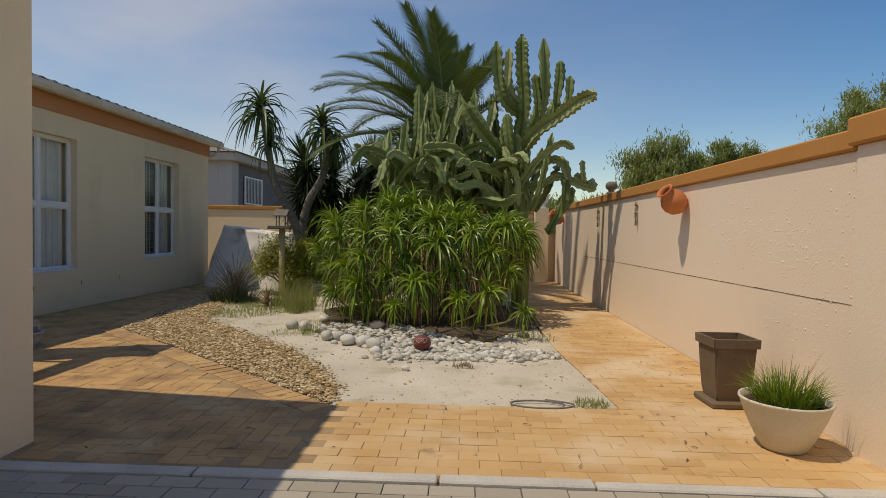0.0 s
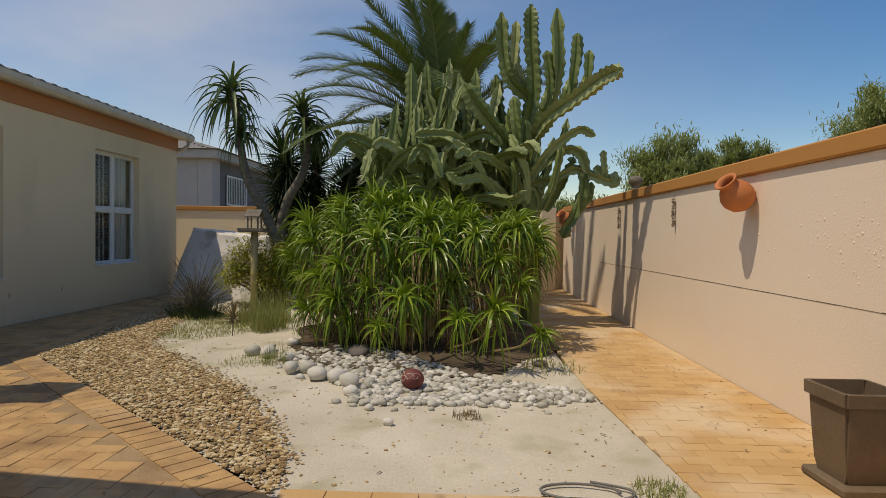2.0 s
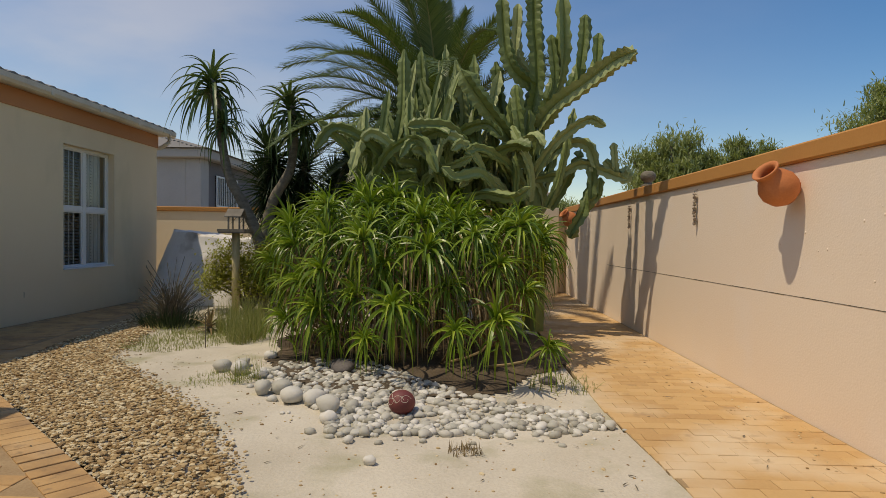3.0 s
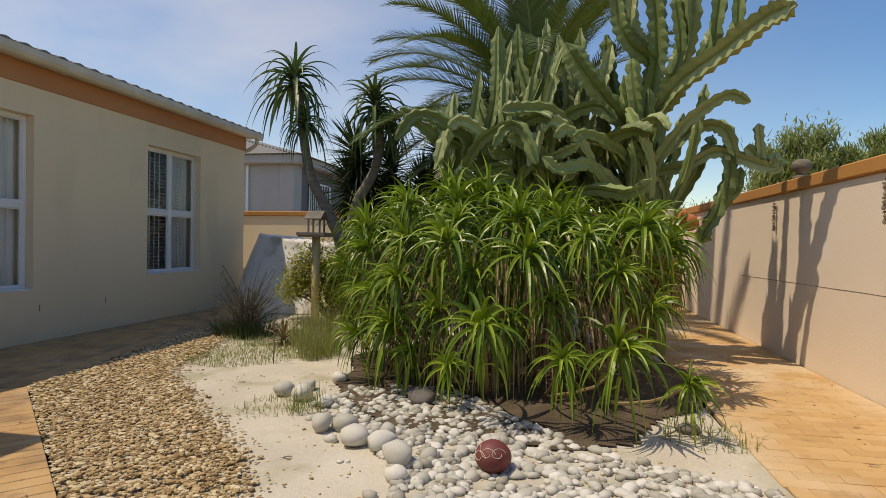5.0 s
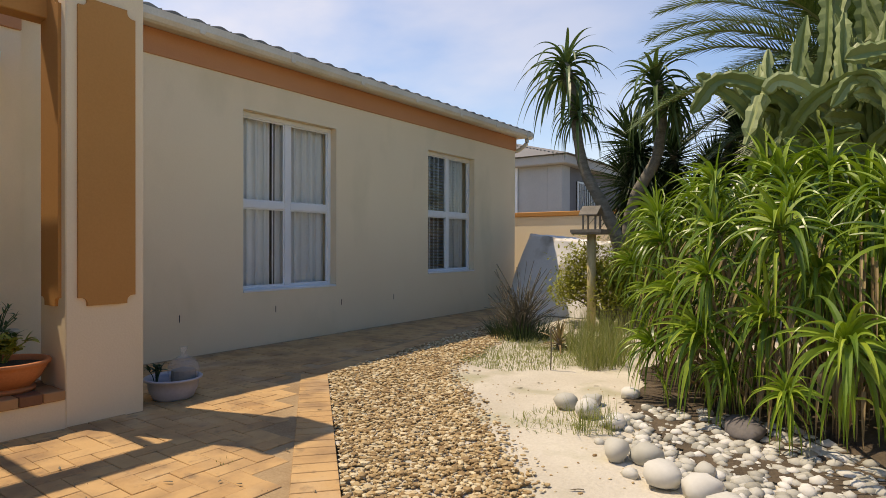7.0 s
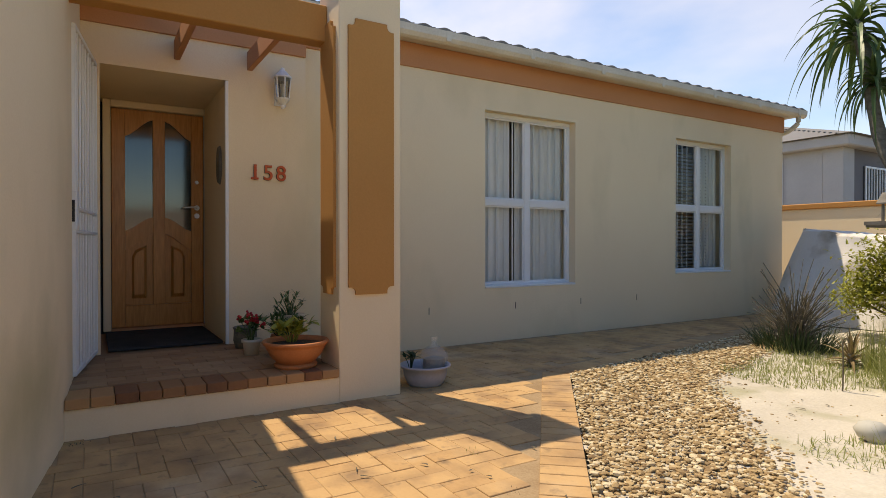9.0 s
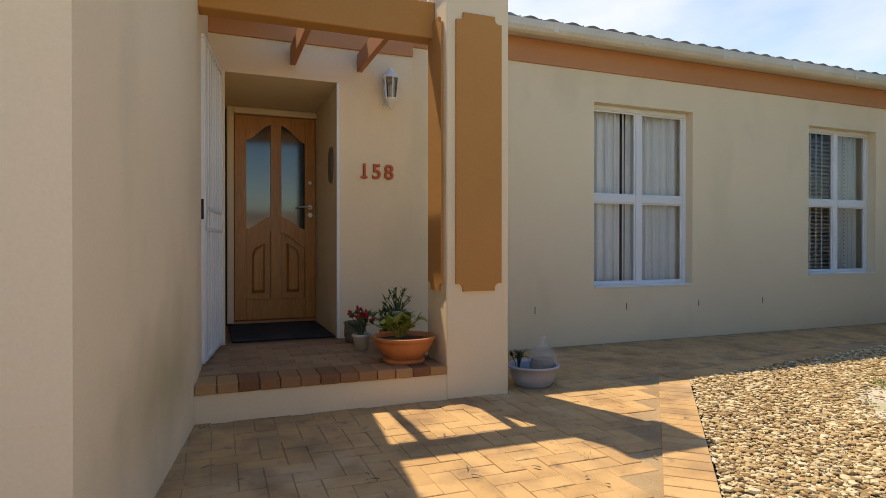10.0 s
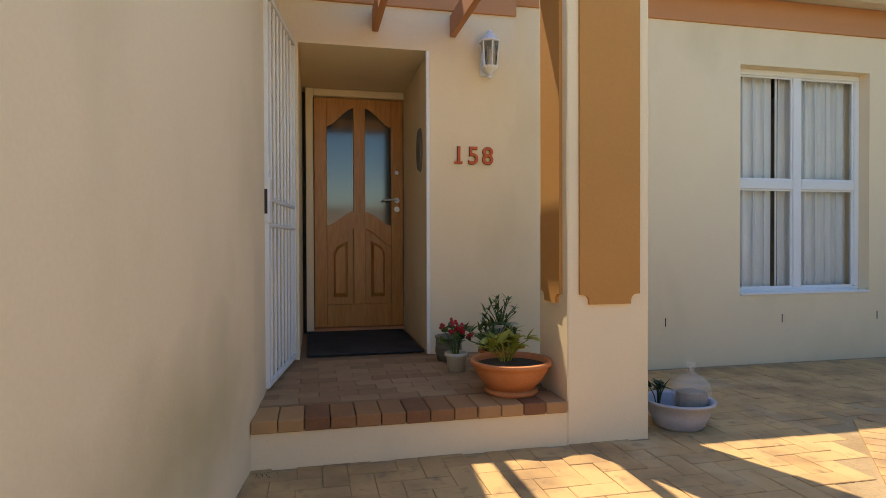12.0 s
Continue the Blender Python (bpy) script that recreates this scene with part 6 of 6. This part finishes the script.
nh = thing("neighbour_house", -7.9, 20.0, -0.08, "grey and white neighbouring bungalow behind the wall", "house")
HZ = 3.55
part("wall", boxes((-8.0, 0, 0, 0, 11.0, HZ)), M_NBGREY, nh)
part("pilaster", boxes((-0.42, -0.06, 0, 0.06, -0.001, HZ), (0.001, 0.0, 0, 0.06, 0.5, HZ), bevel=0.01), M_NBPALE, nh)
part("wall_panel", boxes((-2.3, -0.04, 0, -0.43, -0.001, HZ)), M_NBPALE, nh, "pale grey wall panel")
part("downpipe", boxes((-1.5, -0.1, 0, -1.42, -0.045, HZ)), M_WHITE, nh)
part("fascia", boxes((-8.2, -0.30, HZ, 0.30, 11.3, HZ + 0.28), bevel=0.03), M_NBPALE, nh)
bm = bmesh.new()
c = [bm.verts.new(p) for p in ((-8.3, -0.4, HZ + 0.281), (0.4, -0.4, HZ + 0.281), (0.4, 11.4, HZ + 0.281), (-8.3, 11.4, HZ + 0.281))]
rd = [bm.verts.new(p) for p in ((-4.0, 3.5, HZ + 1.6), (-4.0, 7.5, HZ + 1.6))]
for f in ((c[0], c[1], rd[0]), (c[1], c[2], rd[1], rd[0]), (c[2], c[3], rd[1]), (c[3], c[0], rd[0], rd[1]), (c[3], c[2], c[1], c[0])):
    bm.faces.new(f)
part("roof", bm, M_ROOF, nh, "grey hipped tile roof")
for k in range(18):
    part("roof_course", boxes((0.02 - k * 0.23, -0.42 + k * 0.2, HZ + 0.29 + k * 0.069, 0.06 - k * 0.23, 11.4 - k * 0.2, HZ + 0.31 + k * 0.069)), M_ROOF, nh)
wn_ob = part("window", boxes((0.001, 1.1, 2.15, 0.03, 2.9, 3.15)), M_BLACK, nh, "dark window opening")
part("window_frame", boxes((0.031, 1.1, 2.15, 0.06, 2.9, 2.2), (0.031, 1.1, 3.1, 0.06, 2.9, 3.15), (0.031, 1.1, 2.2, 0.06, 1.16, 3.1), (0.031, 2.84, 2.2, 0.06, 2.9, 3.1)), M_WHITE, wn_ob)
for k in range(11):
    part("bar", boxes((0.05, 1.25 + k * 0.15, 2.2, 0.07, 1.275 + k * 0.15, 3.1)), M_WHITE, wn_ob)
nl = thing("rear_house", -4.4, 26.0, -0.08, "low grey roofed outbuilding behind the wall", "house")
part("wall", boxes((0, 0, 0, 5.2, 4, 2.6)), M_NBPALE, nl)
part("wall_band", boxes((0, -0.03, 2.1, 5.2, -0.001, 2.6)), M_NBGREY, nl)
bm = bmesh.new()
slab(bm, [(-0.4, 2.6), (4.4, 2.6), (2.0, 3.7)], -0.3, 5.5)
part("roof", bm, M_ROOF, nl)


# ---- paving pieces, nearest ones singly ----
def pave(name, label, cells, material, joined_material, nearest):
    """Clay pavers: cells are (x, y, size x, size y); the nearest are objects, the rest one mesh."""
    top = thing(name, 0, 0, 0, label, "pavement")
    top["kind"] = "structure"
    cells = sorted(cells, key=lambda c: (c[0] - nearest[0]) ** 2 + (c[1] - nearest[1]) ** 2)
    for x, y, w, l in cells[:300]:
        piece("paver", paver_mesh(w, l, 0.05, material), top, pose(x, y, rng.uniform(-0.0025, 0.0015), rng.uniform(-0.4, 0.4), rng.uniform(-0.4, 0.4), rng.uniform(-0.5, 0.5)))
    if len(cells) > 300:
        vs, fs = [], []
        for x, y, w, l in cells[300:]:
            i = len(vs)
            z = rng.uniform(-0.0025, 0.0015)
            a, b = w / 2, l / 2
            c = 0.0025
            for (q, zz) in ((0, -0.03), (0, -c), (c, 0)):
                for sx, sy in ((-1, -1), (1, -1), (1, 1), (-1, 1)):
                    vs.append((x + sx * (a - q), y + sy * (b - q), z + zz))
            for k in range(2):
                for e in range(4):
                    f = (e + 1) % 4
                    fs.append((i + 4 * k + e, i + 4 * k + f, i + 4 * k + 4 + f, i + 4 * k + 4 + e))
            fs.append((i + 8, i + 9, i + 10, i + 11))
        o = from_lists("pavers_beyond", vs, fs, joined_material, top)
        o["kind"] = "stuff"
    return top


COURT = [(-5.60, 3.36), (-0.84, 3.36), (-0.84, 4.22), (-2.04, 5.22), (-2.36, 5.49), (-4.26, 7.16), (-4.64, 9.62), (-4.85, 11.8), (-4.95, 13.2), (-5.66, 13.2)]
U = 0.11
cells = []
for i in range(-52, -6):
    for j in range(30, 122):
        r = (i - j) % 4
        if r == 0:
            x, y, w, l = (i + 1) * U, (j + 0.5) * U, 2 * U, U
        elif r == 3:
            x, y, w, l = (i + 0.5) * U, (j + 1) * U, U, 2 * U
        else:
            continue
        if not all(inside(COURT, x + sx * w * 0.42, y + sy * l * 0.42) for sx in (-1, 1) for sy in (-1, 1)):
            continue
        if inside([(-2.25, 3.55), (-4.25, 3.85), (-4.25, 5.86), (-4.6, 5.86), (-4.6, 5.4), (-5.7, 5.4), (-5.7, 3.3), (-2.25, 3.3)], x, y):
            continue
        cells.append((x, y, w - 0.003, l - 0.003))
pave("paving_court", "sandy orange clay pavers in herringbone with stained joints", cells, M_PAVER, M_PAVERS, (-3.0, 5.3))
cells = []
row = 0
y = 3.36 + U / 2
while y < 15.4:
    x = -0.84 + (U if row % 2 else 0)
    while x < WALL_E:
        w = 2 * U
        lo = -0.84 if y < 4.55 else (1.16 - 0.06 * (y - 4.6) if y < 6.5 else 1.03)
        a, b = max(x, lo), min(x + w, WALL_E - 0.015)
        if b - a > 0.03:
            cells.append(((a + b) / 2, y, b - a - 0.003, U - 0.003))
        x += w
    y += U
    row += 1
pave("paving_path", "sandy orange clay pavers laid in rows along the garden wall", cells, M_PATH, M_PATHS, (0.6, 4.0))
# soldier course along the gravel edge
edge = thing("paving_edge", 0, 0, 0, "single course of sandy pavers edging the gravel", "pavement")
edge["kind"] = "structure"
line = [Vector(p) for p in ((-0.93, 4.39), (-1.97, 5.31), (-2.28, 5.58), (-4.15, 7.21), (-4.54, 9.63))]
for a, b in zip(line, line[1:]):
    n = max(1, int((b - a).length / 0.109))
    ang = math.degrees(math.atan2(b.y - a.y, b.x - a.x))
    for k in range(n):
        p = a + (b - a) * ((k + 0.5) / n)
        piece("paver", paver_mesh(0.105, 0.215, 0.05, M_PAVER), edge, pose(p.x, p.y, 0.003, 0, 0, ang))
cells = []
row = 0
y = 3.25 - 0.055
while y > 1.4:
    x = -2.3 + (0.11 if row % 2 else 0)
    while x < 2.1:
        cells.append((x + 0.11, y, 0.215, 0.105))
        x += 0.22
    y -= U
    row += 1
pave("paving_drive", "grey concrete pavers of the drive", cells, M_GREYPAVER, M_GREYPAVER, (0.0, 3.0))
ob = part("driveway", boxes((-2.3, -8.0, -0.1, WALL_E - 0.05, 1.45, -0.004)), M_GREYPAVER)
tagged(ob, "grey paved drive", "pavement", kind="structure")

# ---- gravel and white pebbles ----
protos = [stone_verts(rng, 1) for _ in range(8)]


def scatter(name, spots, material, label, category):
    vs, fs = [], []
    for x, y, z, sx, sy, sz, a, k in spots:
        pv, pf = protos[k]
        i = len(vs)
        ca, sa = math.cos(a), math.sin(a)
        vs += [(x + ca * px * sx - sa * py * sy, y + sa * px * sx + ca * py * sy, z + pz * sz) for px, py, pz in pv]
        fs += [tuple(q + i for q in f) for f in pf]
    ob = from_lists(name, vs, fs, material, smooth=False)
    return tagged(ob, label, category, kind="stuff")


spots = []
for _ in range(100000):
    x, y = rng.uniform(-4.9, -0.8), rng.uniform(4.4, 11.8)
    near = inside(GRAVEL, x, y)
    if not near and not (inside(BED, x, y) and inside(GRAVEL, x - 0.12 * rng.random(), y - 0.12 * rng.random()) and rng.random() < 0.45):
        continue
    r = (rng.uniform(0.006, 0.014) if rng.random() < 0.8 else rng.uniform(0.014, 0.022)) * (1 if near else 0.8)
    spots.append((x, y, bed_height(x, y) * 0.3 + rng.uniform(-0.002, 0.016), r * rng.uniform(0.9, 1.5), r, r * rng.uniform(0.35, 0.7), rng.uniform(0, 6.3), rng.randrange(8)))
scatter("gravel", spots, M_GRAVEL, "tan and brown river gravel strip", "gravel")
spots = []
for _ in range(1000):
    x, y = rng.uniform(-3.6, 1.1), rng.uniform(4.6, 8.2)
    if inside(BED, x, y) and not inside(GRAVEL, x, y):
        r = rng.uniform(0.003, 0.007) if rng.random() < 0.85 else rng.uniform(0.007, 0.013)
        spots.append((x, y, bed_height(x, y) + r * 0.3, r * 1.4, r, r * 0.6, rng.uniform(0, 6.3), rng.randrange(8)))
for _ in range(110):
    x, y = rng.gauss(2.02, 0.16), rng.uniform(3.6, 9.5)
    if x < 2.28:
        r = rng.uniform(0.003, 0.009)
        spots.append((x, y, 0.002, r * 1.4, r, r * 0.5, rng.uniform(0, 6.3), rng.randrange(8)))
scatter("loose_chips", spots, M_GRAVEL, "scattered small stone chips on the sand", "chips")

g = random.Random(77)
vs, fs = [], []
for _ in range(170):
    x, y = g.uniform(-3.6, 2.0), g.uniform(3.5, 9.0)
    if inside(GRAVEL, x, y):
        continue
    z = max(bed_height(x, y), 0.0 if not inside(BED, x, y) else -1) + 0.006
    a = g.uniform(0, 6.28)
    add_leaf(vs, fs, Vector((x, y, z)), Vector((math.cos(a), math.sin(a), 0.12)), Vector((0, 0, 1)), g.uniform(0.02, 0.07), g.uniform(0.006, 0.014), 0.3, 3, 0.3)
tagged(from_lists("fallen_leaves", vs, fs, M_TWIG), "small dry leaves scattered on sand and paving", "litter", kind="stuff")

PEB = [(-1.75, 7.45), (-1.45, 6.95), (-1.15, 6.66), (-0.9, 6.42), (-0.8, 6.12), (-0.78, 5.9), (-0.3, 5.98), (0.35, 6.05), (0.95, 6.2), (0.98, 6.5), (0.55, 6.62), (0.15, 6.85), (-0.25, 7.2), (-0.7, 7.7), (-1.2, 7.85), (-1.6, 7.75)]
bed_of = thing("white_pebbles", 0, 0, 0, "bed of smooth white pebbles round the aloe bush", "pebbles")
stone_me = []
for k in range(8):
    pv, pf = stone_verts(rng, 2)
    me = bpy.data.meshes.new("stone")
    me.from_pydata(pv, [], pf)
    me.polygons.foreach_set("use_smooth", [True] * len(me.polygons))
    me.materials.append(M_PEBBLE)
    stone_me.append(me)
small, big = [], []
for _ in range(5200):
    x, y = rng.uniform(-2.3, 1.1), rng.uniform(5.8, 8.4)
    if not inside(PEB, x, y):
        if not (inside(PEB, x + rng.uniform(-0.25, 0.25), y + rng.uniform(0, 0.3)) and rng.random() < 0.1):
            continue
    r = rng.choice((0.014, 0.018, 0.023, 0.029, 0.037))
    (big if len(big) < 240 and y < 6.9 and rng.random() < 0.4 else small).append((x, y, bed_height(x, y) + r * 0.35, r * rng.uniform(1.0, 1.5), r, r * rng.uniform(0.55, 0.85), rng.uniform(0, 6.3), rng.randrange(8)))
for x, y, z, sx, sy, sz, a, k in big:
    piece("pebble", stone_me[k], bed_of, Matrix.LocRotScale((x, y, z), Euler((0, 0, a)), (sx, sy, sz)))
ob = scatter("small_pebbles", small, M_PEBBLES, "small white pebbles filling the bed", "pebbles")
ob.data.polygons.foreach_set("use_smooth", [True] * len(ob.data.polygons))
BIG = [(-2.04, 7.52, .115), (-1.86, 7.42, .125), (-1.92, 7.66, .09), (-1.45, 6.80, .115), (-1.32, 6.84, .11), (-1.18, 6.64, .125), (-1.0, 6.58, .12), (-0.87, 6.40, .13), (-1.62, 7.28, .09), (-0.82, 6.2, .085), (-0.72, 6.5, .075), (-0.45, 5.52, .05), (0.98, 6.22, .06), (-1.75, 7.9, .09), (-0.55, 5.98, .06), (0.62, 6.18, .06), (-1.05, 6.85, .075), (-0.3, 6.6, .05), (0.2, 6.12, .06)]
for i, (x, y, r) in enumerate(BIG):
    ob = piece("white_rock", stone_me[i % 8], None, Matrix.LocRotScale((x, y, bed_height(x, y) + r * 0.42), Euler((0.1, 0.1, i * 1.7)), (r * 0.72, r * 0.62, r * 0.52)))
    tagged(ob, "rounded off-white boulder edging the pebble bed" if r > 0.1 else "small rounded off-white rock on the sand", "rock", "white rocks round the bed")
dark_me = stone_me[2].copy()
dark_me.materials[0] = M_DARKSTONE
for x, y, r in ((-1.0, 7.55, .10), (0.75, 7.3, .06)):
    tagged(piece("dark_rock", dark_me, None, Matrix.LocRotScale((x, y, bed_height(x, y) + r * 0.4), Euler((0.2, 0, x)), (r * 1.4, r, r * 0.6))), "dark grey rock in the shade of the bush", "rock")
